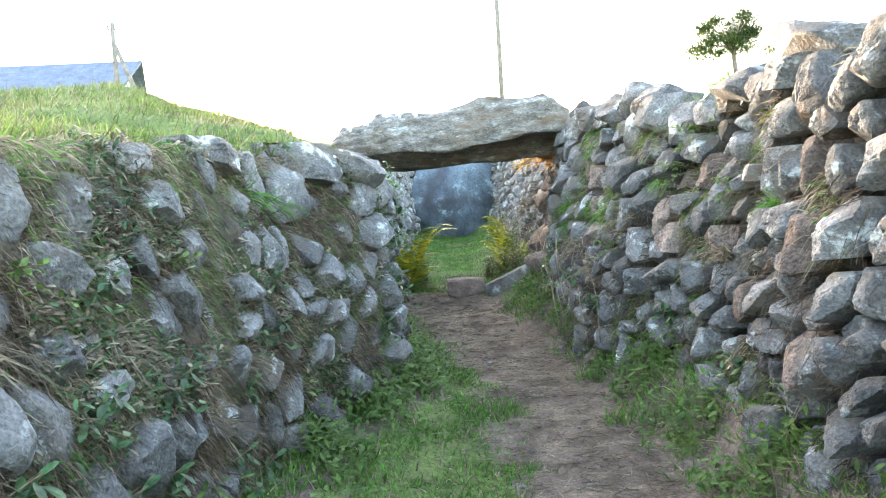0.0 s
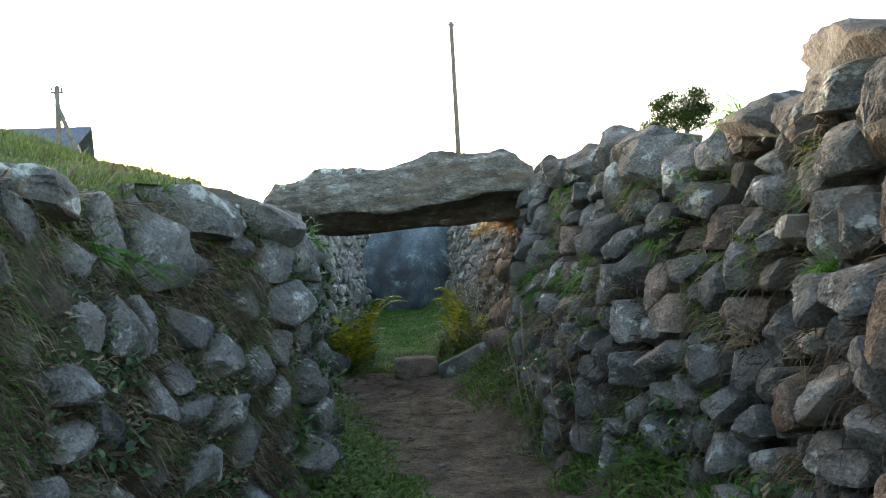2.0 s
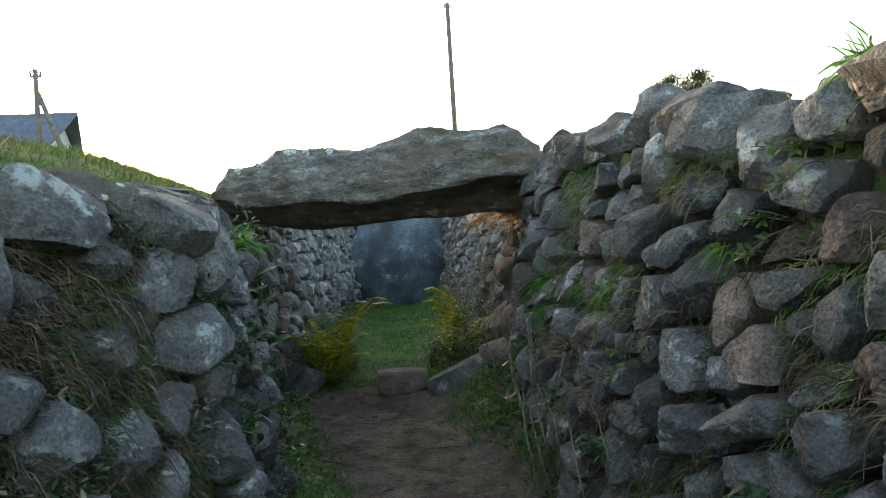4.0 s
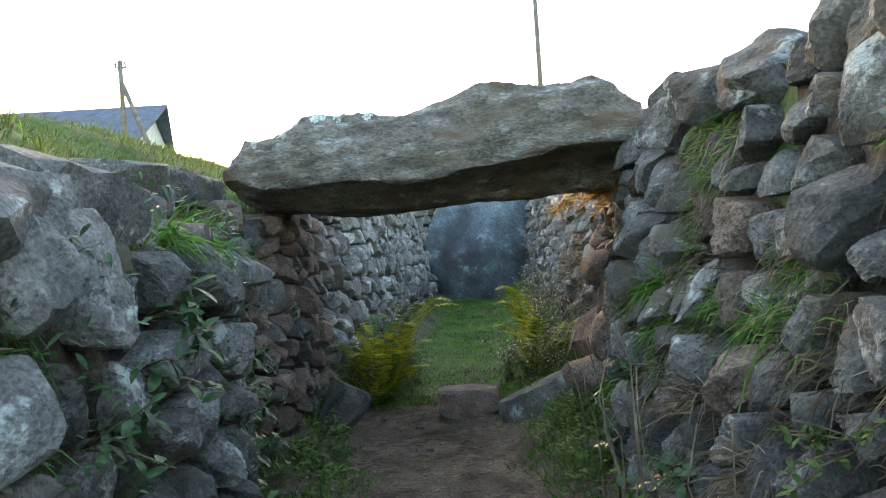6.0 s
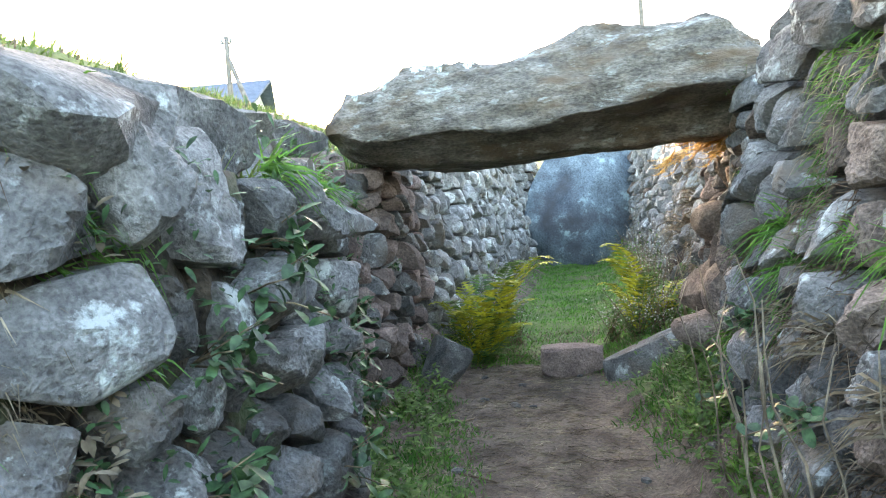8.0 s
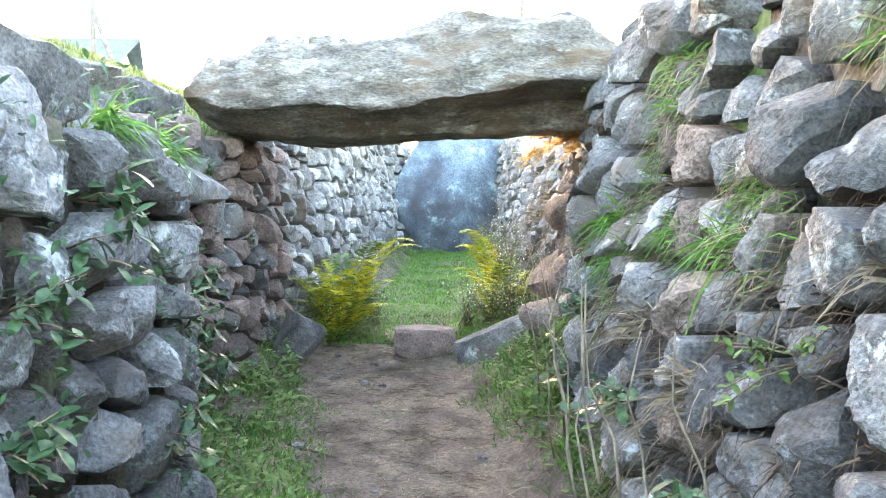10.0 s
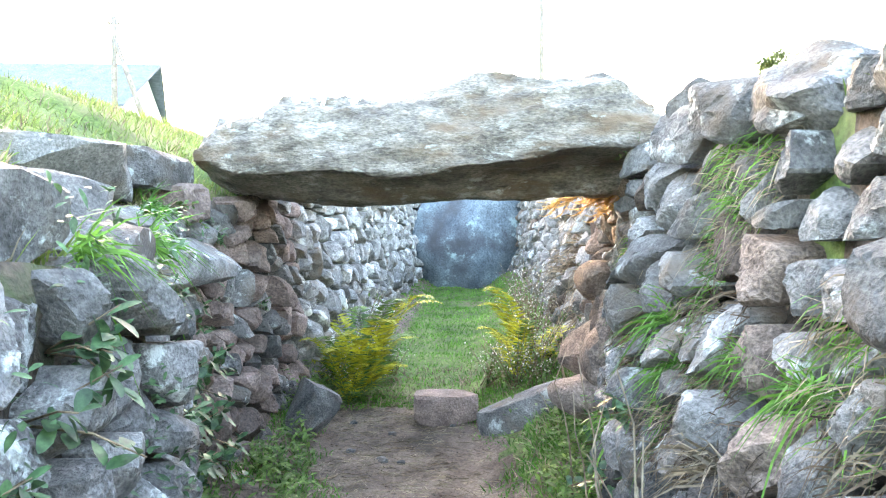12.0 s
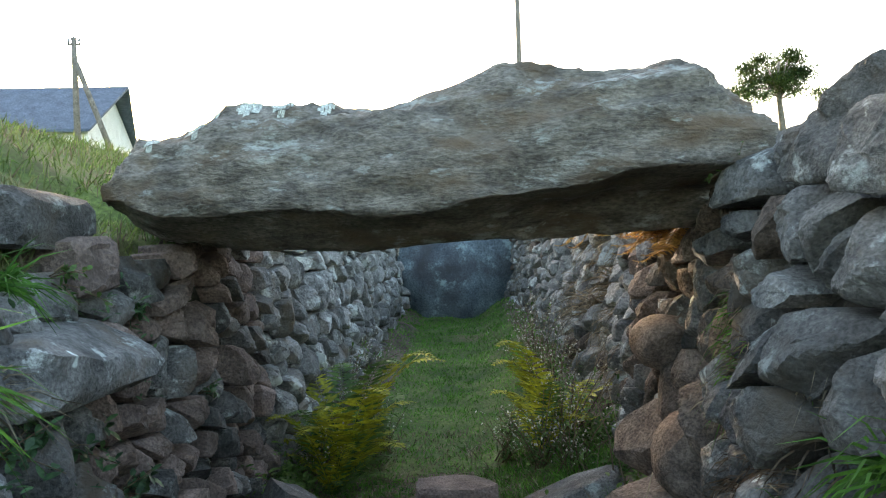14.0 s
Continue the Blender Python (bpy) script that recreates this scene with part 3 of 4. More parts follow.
def leafy_weed(seed, leaves=34, ln=0.075, spread=0.12, mat=LEAF):
    r = random.Random(seed)
    weed = thing("leafy_weed", "low dark green leafy weed growing from the wall", "weed", group="weeds in the walls")
    verts, faces = [], []
    for i in range(6):
        d = Vector((r.gauss(0, 0.8), r.gauss(-0.9, 0.3), r.gauss(0.3, 0.6)))
        end = d.normalized() * spread * r.uniform(0.7, 1.2)
        pv, pf = tube([(0, 0.03, 0), end * 0.5 + Vector((0, 0, 0.01)), end], [0.003, 0.002, 0.0015], 4)
        mesh_ob("stem", pv, pf, STALK, weed)
        for j in range(leaves // 6):
            s = r.uniform(0.25, 1)
            way = Vector((r.gauss(0, 1), r.gauss(-0.5, 0.6), r.gauss(0.1, 0.6)))
            leaf_shape(verts, faces, end * s, way, (0, -0.5, 1), ln * r.uniform(0.5, 1.1), ln * 0.42 * r.uniform(0.7, 1.2))
    tagged(mesh_ob("leafage", verts, faces, mat, weed), kind="stuff")
    return weed


def grass_tuft(seed, n=70, ln=0.2, mat=GRASS, label="arching green grass tuft rooted in a wall joint", name="grass_tuft"):
    r = random.Random(seed)
    tuft = thing(name, label, "grass tuft", group="tufts in the walls")
    roots = [((r.gauss(0, 0.025), 0.03, r.gauss(0, 0.02)), (r.gauss(0, 0.6), -abs(r.gauss(0.7, 0.4)), r.gauss(0.6, 0.5)), ln * r.uniform(0.4, 1.1), r.uniform(0.004, 0.009), r.uniform(0.3, 1.1)) for _ in range(n)]
    tagged(blade_mesh("blade_clump", roots, mat, tuft), kind="stuff")
    return tuft


def on_wall(side, u, v, scale=1.0):
    """The pose of a plant that grows out of a wall."""
    return pose(*wall_face(side)(u, v, 0.0), 0, 0, -90 if side > 0 else 90) @ Matrix.Scale(scale, 4)


def spread(made, spots):
    """The first plant goes to the first spot; copies go to the others."""
    made.matrix_basis = on_wall(*spots[0])
    for s in spots[1:]:
        c = copy_thing(made, on_wall(*s[:3]))
        c.scale = [s[3] if len(s) > 3 else 1.0] * 3


spread(leafy_weed(1), [(-1, 6.35, 1.42, 1.2), (-1, 2.7, 0.75, 1.3), (-1, 3.4, 0.62), (-1, 4.2, 0.72), (-1, 5.0, 0.6), (-1, 5.9, 0.95, 1.1), (-1, 7.2, 1.05), (-1, 8.0, 0.9), (-1, 8.9, 1.6, 0.8), (-1, 9.5, 1.2, 0.7),
                       (1, 7.5, 1.0), (1, 8.3, 0.72, 1.3), (1, 6.2, 0.7), (1, 5.2, 0.75), (1, 8.9, 0.9)])
spread(leafy_weed(2, 48, 0.06, 0.15), [(-1, 2.5, 0.5, 1.3), (-1, 2.2, 0.35, 1.7), (-1, 2.45, 0.28, 1.8), (-1, 2.9, 0.28, 1.7), (-1, 2.3, 0.65, 1.5), (-1, 2.65, 0.6, 1.6), (-1, 3.0, 0.65, 1.4), (-1, 3.35, 0.35, 1.6), (-1, 3.7, 0.3, 1.5), (-1, 4.3, 0.3, 1.4), (-1, 2.75, 0.35, 1.5), (-1, 3.1, 0.4, 1.3), (-1, 2.6, 0.85, 1.2), (-1, 3.5, 0.9), (-1, 4.0, 0.45, 1.2), (-1, 4.5, 0.9), (-1, 3.2, 1.25, 0.8), (-1, 8.15, 1.0, 1.5), (-1, 7.75, 0.85, 1.4), (-1, 8.5, 0.7, 1.5), (-1, 8.3, 0.5, 1.6), (-1, 8.7, 0.5, 1.5), (-1, 8.0, 0.6, 1.5), (-1, 6.25, 1.3, 1.3), (-1, 5.95, 1.2), (-1, 3.0, 0.95), (-1, 4.6, 1.15, 0.8), (-1, 5.6, 0.7), (-1, 6.7, 0.75, 1.2), (-1, 7.6, 0.6), (-1, 8.35, 1.25), (-1, 8.7, 1.0), (-1, 7.9, 1.35, 0.9),
                                       (1, 6.8, 0.8, 1.2), (1, 4.4, 0.6), (1, 7.9, 0.65, 1.2)])
spread(leafy_weed(3, 60, 0.035, 0.17, FERN_GREEN), [(1, 5.15, 1.75, 1.3), (1, 5.25, 1.55, 1.2), (1, 4.6, 1.45), (1, 5.9, 1.1), (-1, 3.8, 1.3), (-1, 2.9, 1.35), (1, 8.55, 2.05, 0.7), (-1, 8.45, 1.75)])
spread(grass_tuft(4), [(1, 7.4, 1.35, 1.3), (1, 7.2, 1.22, 1.1), (1, 6.75, 1.32, 0.8), (1, 6.4, 1.3), (1, 5.5, 1.5), (1, 7.9, 0.9, 1.2), (-1, 4.7, 1.55, 1.3), (-1, 4.95, 1.5, 1.2), (-1, 2.6, 1.6, 1.4), (-1, 6.5, 1.62), (-1, 7.3, 1.62, 1.2),
                       (-1, 8.2, 1.75, 1.1), (1, 5.1, 2.0), (1, 7.05, 1.75, 0.7), (1, 4.2, 1.35, 0.8)])
spread(grass_tuft(5, 90, 0.24, STRAW, "dry straw tuft hanging from a wall joint", "straw_tuft"), [(1, 6.7, 1.05, 1.1), (1, 6.25, 0.95, 1.2), (1, 5.7, 1.3), (-1, 3.3, 1.1), (-1, 4.3, 0.85), (-1, 5.1, 1.1, 0.9), (-1, 2.7, 1.2), (-1, 3.9, 0.7, 1.2),
                       (1, 4.7, 1.1, 0.8), (1, 11.2, 1.5, 1.6), (1, 12.0, 1.3, 1.6), (-1, 7.9, 1.5), (1, 8.3, 0.65)])


def leaf_mat(name, label, n, y0, y1, ln, mat, seed, place):
    r = random.Random(seed)
    verts, faces = [], []
    while n > 0:
        spot = place(r, r.uniform(y0, y1))
        if spot is None:
            continue
        n -= 1
        leaf_shape(verts, faces, spot, (r.gauss(0, 1), r.gauss(0, 1), r.gauss(0.35, 0.5)), (0.1, -0.3, 1), ln * r.uniform(0.5, 1.3), ln * 0.4 * r.uniform(0.6, 1.2))
    tagged(mesh_ob(name, verts, faces, mat), label, "weeds", kind="stuff")


def on_verge(r, y):
    side = r.choice((-1, 1))
    edge = lerp_table(LEFT_X if side < 0 else RIGHT_X, y)
    x = edge - side * abs(r.gauss(0, 0.22))
    if noise.noise((x * 2.3, y * 2.3, 17)) < -0.05 or abs(x - path_x(y)) < path_half(y):
        return None
    return x, y, trench_z(x, y) + abs(r.gauss(0, 0.09))


def on_bank_wall(r, y):
    v = r.uniform(0.25, 1.75)
    if noise.noise((y * 2.1, v * 2.4, 41)) < 0.08:
        return None
    return wall_face(-1)(y, v, r.uniform(0.0, 0.06))


leaf_mat("verge_weeds", "low leafy weeds along the foot of the walls", 12000, 2.5, 10.7, 0.05, FERN_GREEN, 61, on_verge)
leaf_mat("wall_weeds", "small green weeds creeping over the bank wall", 8000, 1.5, 5.7, 0.035, LEAF, 62, on_bank_wall)
leaf_mat("withered_weeds", "withered brown leaves matted on the bank wall", 7000, 1.5, 5.7, 0.035, STRAW, 63, on_bank_wall)
leaf_mat("jamb_weeds", "sparse green weeds in the joints near the opening", 1500, 5.7, 9.0, 0.035, LEAF, 64, on_bank_wall)


# ---- ferns ----
def frond(verts, faces, base, out, ln, rise, r, w=0.26):
    out = Vector(out).normalized()
    side = Vector((-out.y, out.x, 0))
    rib = []
    for i in range(15):
        s = i / 14
        p = Vector(base) + out * ln * s * 0.8 + Vector((0, 0, rise * (s * 1.5 - s * s * 0.9)))
        rib.append(p)
    for i in range(2, 30):
        s = i / 30
        a = min(13, int(s * 14))
        p = rib[a].lerp(rib[a + 1], s * 14 - a)
        d = (rib[a + 1] - rib[a]).normalized()
        half = ln * w * (1 - s) ** 0.75 * min(1, 0.45 + s * 2.2) + 0.008
        wide = ln * 0.05 * (1 - 0.5 * s)
        for sgn in (-1, 1):
            way = (side * sgn + d * 0.4 + Vector((0, 0, -0.12 + r.gauss(0, 0.12)))).normalized()
            k = len(verts)
            verts.extend((p, p + way * half * 0.35 + d * wide * 0.5, p + way * half, p + way * half * 0.35 - d * wide * 0.5))
            faces.append((k, k + 1, k + 2, k + 3))
    return tube(rib, [0.004 * (1 - i / 17) for i in range(15)], 4)


def fern(label, at, fronds, mats, seed, size=0.6):
    r = random.Random(seed)
    plant = thing("fern", label, "fern", at, "ferns by the opening")
    for i in range(fronds):
        w = 6.28 * i / fronds + r.uniform(-0.4, 0.4)
        verts, faces = [], []
        ln = size * r.uniform(0.7, 1.15)
        pv, pf = frond(verts, faces, (0, 0, 0), (math.cos(w), math.sin(w), 0), ln, ln * r.uniform(0.5, 1.7), r, 0.27)
        k = len(verts)
        mesh_ob("frond", verts + pv, faces + [tuple(a + k for a in f) for f in pf], mats[i % len(mats)], plant)
    return plant


def stand(x, y, dz=0.0):
    return (x, y, trench_z(x, y) + dz)


fern("yellow-green bracken fern beside the pinkish jamb", stand(1.18, 11.05), 20, (FERN, FERN, FERN_GREEN), 1, 0.80)
fern("green fern under the yellow bracken", stand(1.12, 10.75), 11, (FERN_GREEN, FERN), 2, 0.5)
fern("tall yellow bracken fern against the far wall", stand(2.52, 10.9), 9, (FERN, FERN), 3, 0.66)
fern("small yellow-green fern among pale weeds", stand(2.42, 10.8), 7, (FERN, FERN_GREEN), 4, 0.45)


def pale_weed(at, seed, tall=0.6):
    r = random.Random(seed)
    plant = thing("flowering_weed", "straggly weed with tiny pale seed heads", "weed", at, "pale weeds by the opening")
    fv, ff, lv, lf = [], [], [], []
    for i in range(14):
        top = Vector((r.gauss(0, 0.16), r.gauss(0, 0.16), tall * r.uniform(0.5, 1.1)))
        pv, pf = tube([(r.gauss(0, 0.04), r.gauss(0, 0.04), 0), top * 0.5 + Vector((0, 0, 0.03)), top], [0.004, 0.003, 0.0015], 4)
        mesh_ob("stem", pv, pf, STALK, plant)
        for j in range(10):
            q = top * r.uniform(0.45, 1.05) + Vector((r.gauss(0, 0.035), r.gauss(0, 0.035), r.gauss(0, 0.02)))
            leaf_shape(fv, ff, q, (r.gauss(0, 1), r.gauss(0, 1), r.gauss(0, 1)), (0.1, 0.2, 1), 0.018, 0.012)
            q = top * r.uniform(0.1, 0.9)
            leaf_shape(lv, lf, q, (r.gauss(0, 1), r.gauss(0, 1), r.gauss(0.2, 0.5)), (0.1, 0.2, 1), 0.05, 0.018)
    tagged(mesh_ob("seed_fluff", fv, ff, SEED, plant), kind="stuff")
    tagged(mesh_ob("leafage", lv, lf, FERN_GREEN, plant), kind="stuff")
    return plant


SEED = material("pale_seed_heads", (0.45, 0.42, 0.34), (0.7, 0.68, 0.58), scale=20, bump=0, vary=0.2, island=True, trans=0.2)
for i, (x, y, t) in enumerate(((2.35, 10.55, 0.5), (2.55, 10.75, 0.65), (2.2, 10.95, 0.4), (2.7, 11.6, 0.7), (2.75, 12.3, 0.7), (1.45, 11.5, 0.35), (1.3, 12.2, 0.5), (2.85, 13.2, 0.7), (2.45, 10.25, 0.4), (1.05, 11.6, 0.45), (1.15, 12.6, 0.5), (1.25, 13.4, 0.45), (2.62, 12.0, 0.5), (2.7, 12.8, 0.6), (1.0, 10.9, 0.35))):
    pale_weed(stand(x, y), 40 + i, t)


def dry_bracken(at, seed, n=16, ln=0.3, label="golden dead bracken hanging by the jamb"):
    r = random.Random(seed)
    plant = thing("dead_bracken", label, "bracken", at)
    for i in range(n):
        verts, faces = [], []
        w = r.uniform(2.2, 4.6)
        pv, pf = frond(verts, faces, (r.gauss(0, 0.05), r.gauss(0, 0.08), r.gauss(0, 0.03)), (math.cos(w), math.sin(w), 0), ln * r.uniform(0.6, 1.1), -ln * r.uniform(0.1, 0.9), r, 0.3)
        k = len(verts)
        mesh_ob("frond", verts + pv, faces + [tuple(a + k for a in f) for f in pf], BRACKEN_DRY, plant)
    return plant


dry_bracken((2.74, 9.5, 1.93), 7, 26, 0.34)
dry_bracken((2.98, 11.6, 1.95), 8, 8, 0.35, "pale dead bracken over the far wall")


# ---- loose stones ----
rock("stone_block", "squared loose stone block lying on the path", (1.82, 10.22, 0.42), (0.50, 0.27, 0.22), STONE_PINK, (0, 0, -6), 31, 3, 0.03)
rock("leaning_stone", "flat grey stone slab leaning on the verge", (2.30, 9.75, 0.47), (0.62, 0.30, 0.26), STONE, (0, -24, -14), 33, 5, 0.06)
rock("fallen_stone", "pale pointed stone leaning against the jamb", (0.93, 9.75, 0.50), (0.26, 0.30, 0.42), STONE, (0, 28, 20), 35, 5, 0.06)
for i, (x, y, z, sx, sy, sz, rz) in enumerate(((2.64, 9.25, 1.36, 0.20, 0.28, 0.17, 0), (2.68, 9.05, 1.16, 0.24, 0.30, 0.22, 30), (2.58, 9.15, 0.95, 0.30, 0.30, 0.28, 12),
                                             (2.62, 8.85, 0.98, 0.26, 0.34, 0.26, -20), (2.54, 8.95, 0.76, 0.36, 0.36, 0.22, 8))):
    rock("jamb_stone", "rounded reddish-brown stone bulging from the jamb foot", (x, y, z), (sx, sy, sz), STONE_BROWN, (4, 8, rz), 140 + i, 4, 0.05, "stones of the broken jamb", "stone", axis=False)
for i, (x, y, z, sx, sy, sz, rz) in enumerate(((2.76, 4.25, 1.97, 0.5, 0.72, 0.25, 8), (2.72, 4.85, 1.93, 0.3, 0.45, 0.22, 5), (2.64, 5.9, 1.97, 0.3, 0.42, 0.2, -12),
                                             (2.68, 6.35, 2.05, 0.28, 0.36, 0.22, 15), (2.64, 6.9, 2.05, 0.35, 0.5, 0.2, 0), (2.70, 7.75, 2.09, 0.25, 0.26, 0.2, 20))):
    rock("coping_stone", "weathered grey coping stone on the wall top", (x, y, z), (sx, sy, sz), STONE, (10, 12, rz), 50 + i, 9, 0.15, "coping stones", "stone", 4, False)
for i, (x, y, z, sx, sy, sz, rz) in enumerate(((0.46, 5.78, 1.66, 0.62, 0.56, 0.28, 12), (0.52, 6.42, 1.72, 0.46, 0.48, 0.28, -15), (0.38, 8.2, 1.54, 0.60, 0.82, 0.20, -12),
                                             (0.66, 6.85, 1.58, 0.36, 0.5, 0.2, 4), (0.30, 7.3, 1.72, 0.5, 0.5, 0.26, 20), (0.10, 8.05, 1.92, 0.6, 0.55, 0.24, 8), (0.22, 8.6, 1.95, 0.5, 0.4, 0.2, -10))):
    rock("bank_stone", "lichen-spotted grey stone bedded in the bank", (x, y, z), (sx, sy, sz), STONE, (0, 5, rz), 70 + i, 6, 0.08, "stones in the bank", "stone")
for i in range(26):
    y = rng.uniform(4, 10.5)
    x = path_x(y) + rng.gauss(0, 0.4)
    s = rng.uniform(0.02, 0.05)
    rock("pebble", "small grey pebble on the trodden path", (x, y, trench_z(x, y) + s * 0.1), (s * 1.3, s, s * 0.7), STONE, (0, 0, rng.uniform(0, 180)), 90 + i, 4, 0.08, "pebbles on the path", "pebble", 2)


def twig(x, y, ang, ln, r):
    pts = []
    for i in range(5):
        d = (i - 2) * ln / 4
        px, py = x + math.cos(ang) * d + r.gauss(0, 0.008), y + math.sin(ang) * d + r.gauss(0, 0.008)
        pts.append((px, py, trench_z(px, py) + 0.008))
    v, f = tube(pts, [0.006, 0.007, 0.006, 0.005, 0.003], 5)
    tagged(mesh_ob("twig", v, f, STALK), "short broken brown twig on the path", "twig", "twigs on the path")


for x, y, a, ln in ((1.57, 7.33, 0.1, 0.22), (1.5, 7.38, 0.5, 0.14), (1.45, 7.6, 0.9, 0.25), (1.2, 8.1, -0.4, 0.2), (1.65, 8.4, 0.7, 0.16), (1.3, 6.6, 0.2, 0.2), (1.1, 9.1, 1.2, 0.22)):
    twig(x, y, a, ln, rng)
for i, (u, v) in enumerate(((6.55, 0.95), (6.35, 0.85), (6.9, 0.8), (8.1, 0.75), (6.05, 0.75), (6.7, 0.7), (6.45, 0.7), (7.1, 0.9), (5.8, 0.8), (7.5, 0.7), (9.2, 0.8), (9.6, 0.9))):
    b = Vector(wall_face(1)(u, v - 0.3, 0.12))
    pts = [b + Vector((-0.05 - 0.02 * k * rng.random(), rng.gauss(0, 0.02) + 0.03 * k, 0.13 * k)) for k in range(6)]
    vv, ff = tube(pts, [0.005, 0.0045, 0.004, 0.003, 0.0025, 0.002], 5)
    tagged(mesh_ob("dead_stalk", vv, ff, STRAW), "dry bent stalk standing before the wall", "stalk", "dead stalks")


# ---- house, poles, tree ----
def house():
    h = thing("house", "white house with a blue slate roof", "house", (0, 0, 0))
    z0 = min(ground_z(-12.6, 50), ground_z(-24, 50)) - 0.5
    x0, x1, yf, yb, ze, zr, yr = -26.4, -12.9, 48.2, 55.8, 8.2, 11.0, 52.0
    v = [(x0, yf, z0), (x1, yf, z0), (x1, yb, z0), (x0, yb, z0), (x0, yf, ze), (x1, yf, ze), (x1, yb, ze), (x0, yb, ze), (x0, yr, zr - 0.15), (x1, yr, zr - 0.15)]
    mesh_ob("wall", v, [(0, 1, 5, 4), (1, 2, 6, 9, 5), (2, 3, 7, 6), (3, 0, 4, 8, 7), (4, 5, 9, 8), (6, 7, 8, 9)], RENDER_WHITE, h, True)
    rv, rf = [], []
    for s, ye in ((0, yf - 0.4), (1, yb + 0.4)):
        k = len(rv)
        rv += [(x0 - 0.3, ye, ze - 0.15), (x1 + 0.2, ye, ze - 0.15), (x1 + 1.0, yr, zr), (x0 - 0.3, yr, zr)]
        rv += [(a, b, c + 0.14) for a, b, c in rv[k:k + 4]]
        rf += [tuple(k + q for q in f) for f in ((0, 1, 2, 3), (4, 5, 6, 7), (0, 1, 5, 4), (1, 2, 6, 5), (2, 3, 7, 6), (3, 0, 4, 7))]
    mesh_ob("roof", rv, rf, SLATE, h, True)
    for x in (-23.0, -18.5):
        w = mesh_ob("window", [(x - 0.5, yf - 0.03, z0 + 1.6), (x + 0.5, yf - 0.03, z0 + 1.6), (x + 0.5, yf - 0.03, z0 + 2.7), (x - 0.5, yf - 0.03, z0 + 2.7)], [(0, 1, 2, 3)], GLASS_DARK, h, True)
    return h


house()


def pole(name, label, x, y, top, r, brace=None, arm=True):
    p = thing(name, label, "utility pole", (x, y, ground_z(x, y) - 0.2))
    z0 = p.location.z
    v, f = tube([(0, 0, 0), (0, 0, (top - z0) / 2), (0, 0, top - z0)], [r, r * 0.9, r * 0.75], 10)
    mesh_ob("pole_shaft", v, f, POLE_WOOD, p)
    if arm:
        v, f = tube([(-0.22, 0, top - z0 - 0.25), (0.22, 0, top - z0 - 0.25)], [0.04, 0.04], 6)
        mesh_ob("crossarm", v, f, POLE_WOOD, p)
        for dx in (-0.18, 0.18):
            v, f = tube([(dx, 0, top - z0 - 0.22), (dx, 0, top - z0 - 0.12), (dx, 0, top - z0 - 0.05)], [0.03, 0.05, 0.03], 8)
            mesh_ob("insulator", v, f, METAL, p)
    if brace:
        v, f = tube([(0.05, 0, (top - z0) - 0.9), (brace, 0, 0)], [r * 0.8, r * 0.85], 8)
        mesh_ob("brace", v, f, POLE_WOOD, p)
    return p


pole("utility_pole", "short wooden utility pole with a slanting brace", -8.8, 35.0, 9.45, 0.12, brace=1.6)
pole("utility_pole", "tall slim wooden utility pole behind the capstone", 9.85, 50.0, 16.6, 0.17)
for dz in (0.0, 0.35):
    pts = [(9.85 + 40 * s, 50 - 6 * s, 16.4 - dz + 2.0 * s - 3.0 * s * (1 - s)) for s in (i / 16 for i in range(17))]
    v, f = tube(pts, [0.007] * 17, 4)
    tagged(mesh_ob("overhead_wire", v, f, METAL), "thin overhead wire running from the tall pole", "wire", "overhead wires")


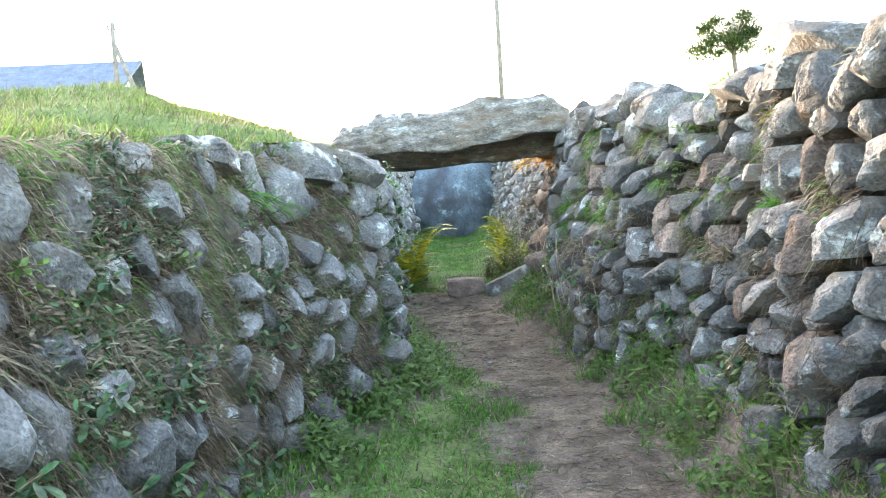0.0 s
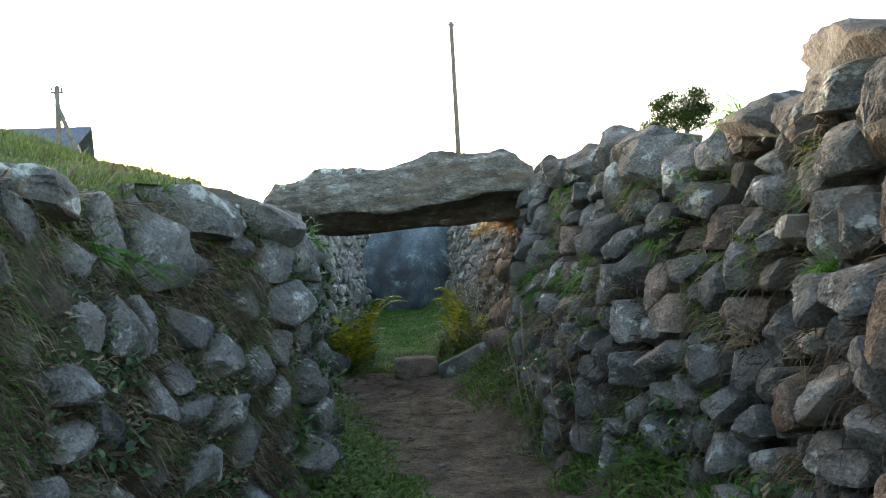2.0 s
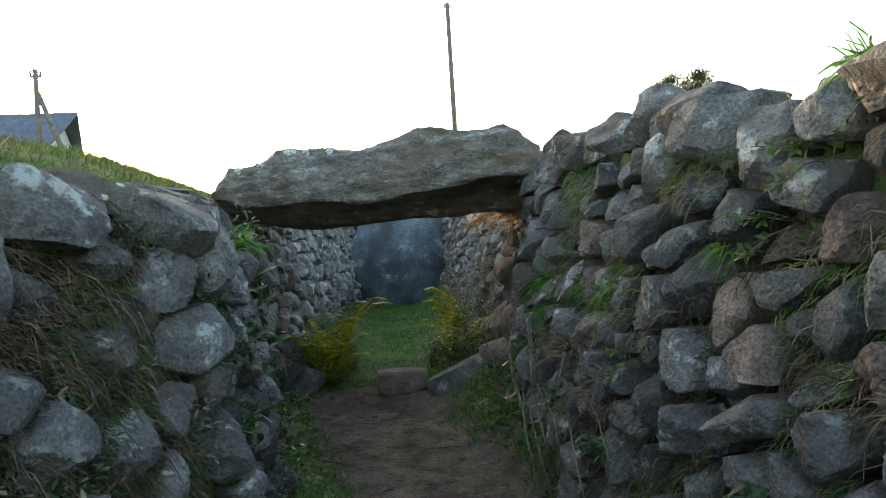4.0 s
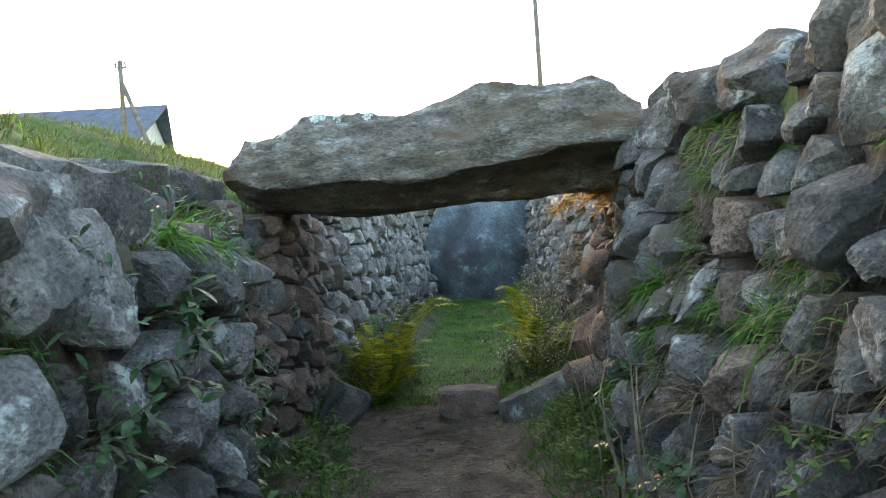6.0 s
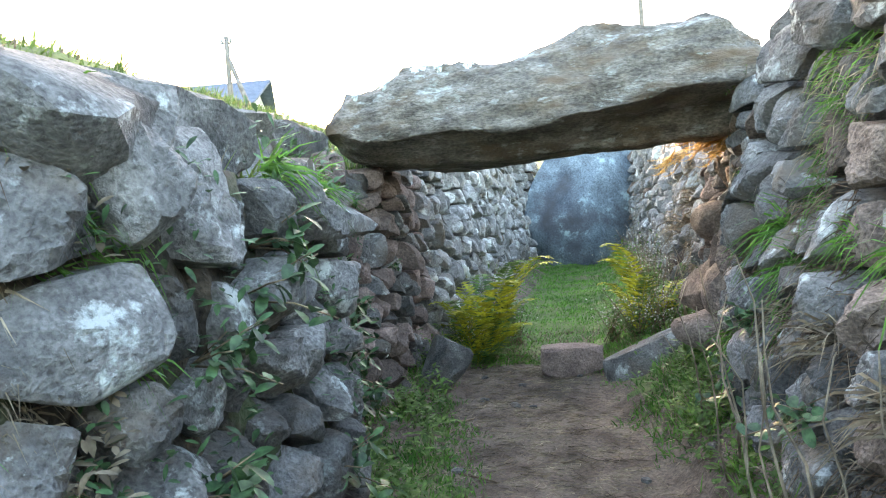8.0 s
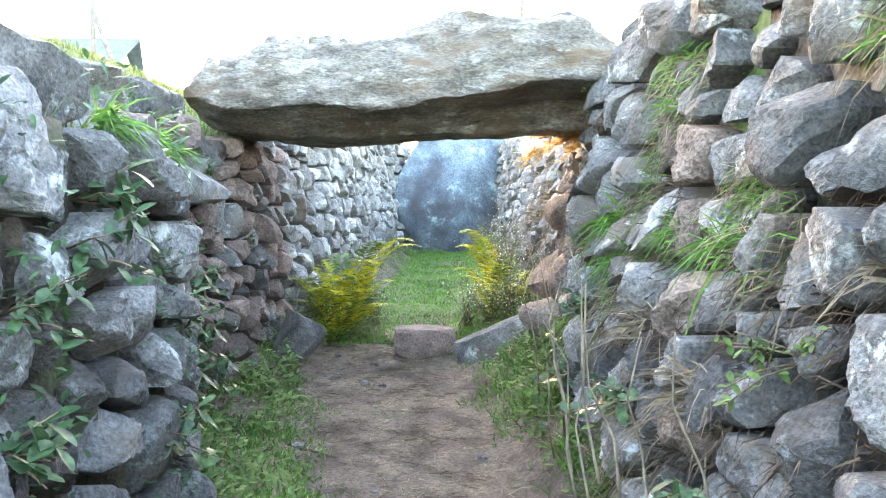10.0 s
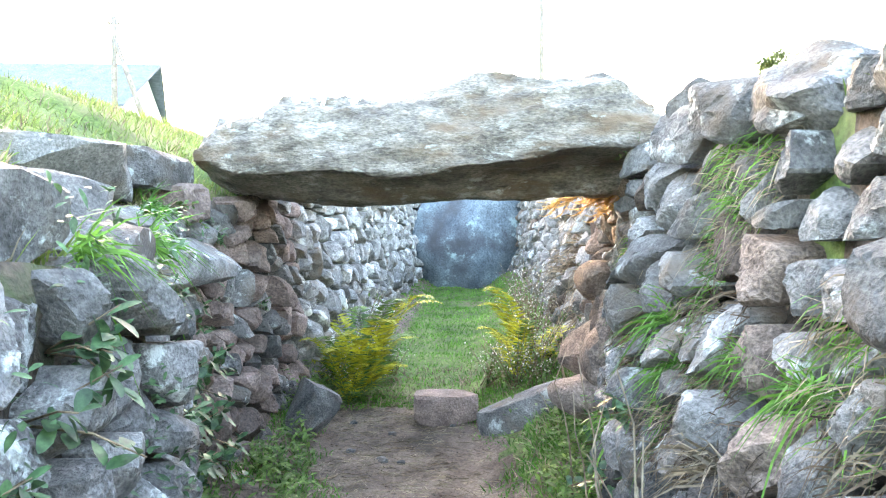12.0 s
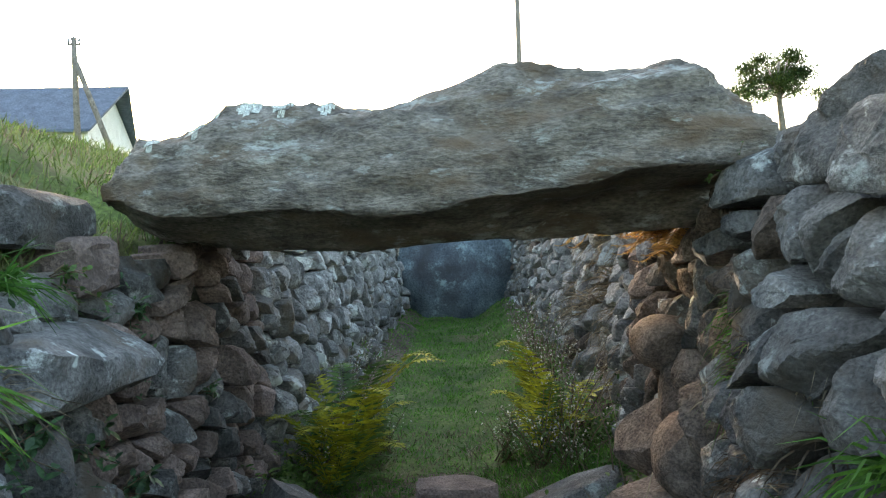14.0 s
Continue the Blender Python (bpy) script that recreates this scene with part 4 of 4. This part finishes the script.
def pine(x, y):
    r = random.Random(8)
    z0 = ground_z(x, y) - 0.2
    t = thing("pine_tree", "dark wind-shaped pine with clumped flat crown", "tree", (x, y, z0))
    top = 12.2 - z0
    v, f = tube([(0.3, 0, 0), (0.1, 0, top * 0.4), (-0.1, 0, top * 0.7), (0, 0, top * 0.9)], [0.22, 0.18, 0.13, 0.06], 9)
    mesh_ob("trunk", v, f, POLE_WOOD, t)
    verts, faces = [], []
    for i in range(26):
        c = Vector((r.uniform(-2.4, 2.4), r.uniform(-1.6, 1.6), 0))
        c.z = top - 0.25 - 0.28 * abs(c.x) - r.random() * 2.3
        v, f = tube([(0, 0, top * 0.62 + r.uniform(-0.3, 0.5)), c * 0.55 + Vector((0, 0, top * 0.33)), c], [0.06, 0.04, 0.02], 5)
        mesh_ob("limb", v, f, POLE_WOOD, t)
        rad = r.uniform(0.6, 0.9)
        for j in range(420):
            d = Vector((r.gauss(0, 1), r.gauss(0, 1), r.gauss(0, 0.65)))
            q = c + d * rad * 0.45
            leaf_shape(verts, faces, q, (r.gauss(0, 1), r.gauss(0, 1), r.gauss(0.4, 0.8)), (0.1, 0.3, 1), r.uniform(0.12, 0.22), 0.07)
    mesh_ob("crown", verts, faces, PINE, t)


pine(24.9, 50.0)

BANK_EARTH = material("rooty_bank_earth", (0.024, 0.02, 0.015), (0.10, 0.08, 0.055), scale=9, bump=1.0, fine=60, vary=0, stains=(0.055, 0.075, 0.03), stain_at=0.5)


def overgrown(u, v):
    """How far earth and roots have crept over the stones of the older stretch."""
    return (0.058 + 0.075 * noise.noise((u * 2.6, v * 2.3, 12))) * (1 - smooth(5.2, 6.6, u)) * (0.55 + 0.45 * smooth(1.75, 1.3, v))


# ---- walls ----
stone_wall("wall_left", "overgrown grey dry-stone wall under a grassy bank", -1, 0.3, 8.5, 0.25, 0.185, (STONE, STONE), 11, 0.016, 0.06, BANK_EARTH, overgrown)
stone_wall("wall_left_doorway", "pinkish dry-stone jamb under the capstone", -1, 8.5, 10.6, 0.21, 0.14, (STONE_PINK, STONE, STONE), 12)
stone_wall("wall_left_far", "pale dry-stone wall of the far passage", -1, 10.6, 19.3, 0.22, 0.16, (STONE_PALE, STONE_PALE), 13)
stone_wall("wall_right", "grey rubble dry-stone wall with lichen spots", 1, 0.8, 8.6, 0.235, 0.165, (STONE, STONE_BROWN), 21, 0.018, 0.12)
stone_wall("wall_right_doorway", "brown dry-stone jamb beneath the capstone", 1, 8.6, 10.4, 0.22, 0.18, (STONE_BROWN, STONE, STONE), 22, 0.014, 0.11)
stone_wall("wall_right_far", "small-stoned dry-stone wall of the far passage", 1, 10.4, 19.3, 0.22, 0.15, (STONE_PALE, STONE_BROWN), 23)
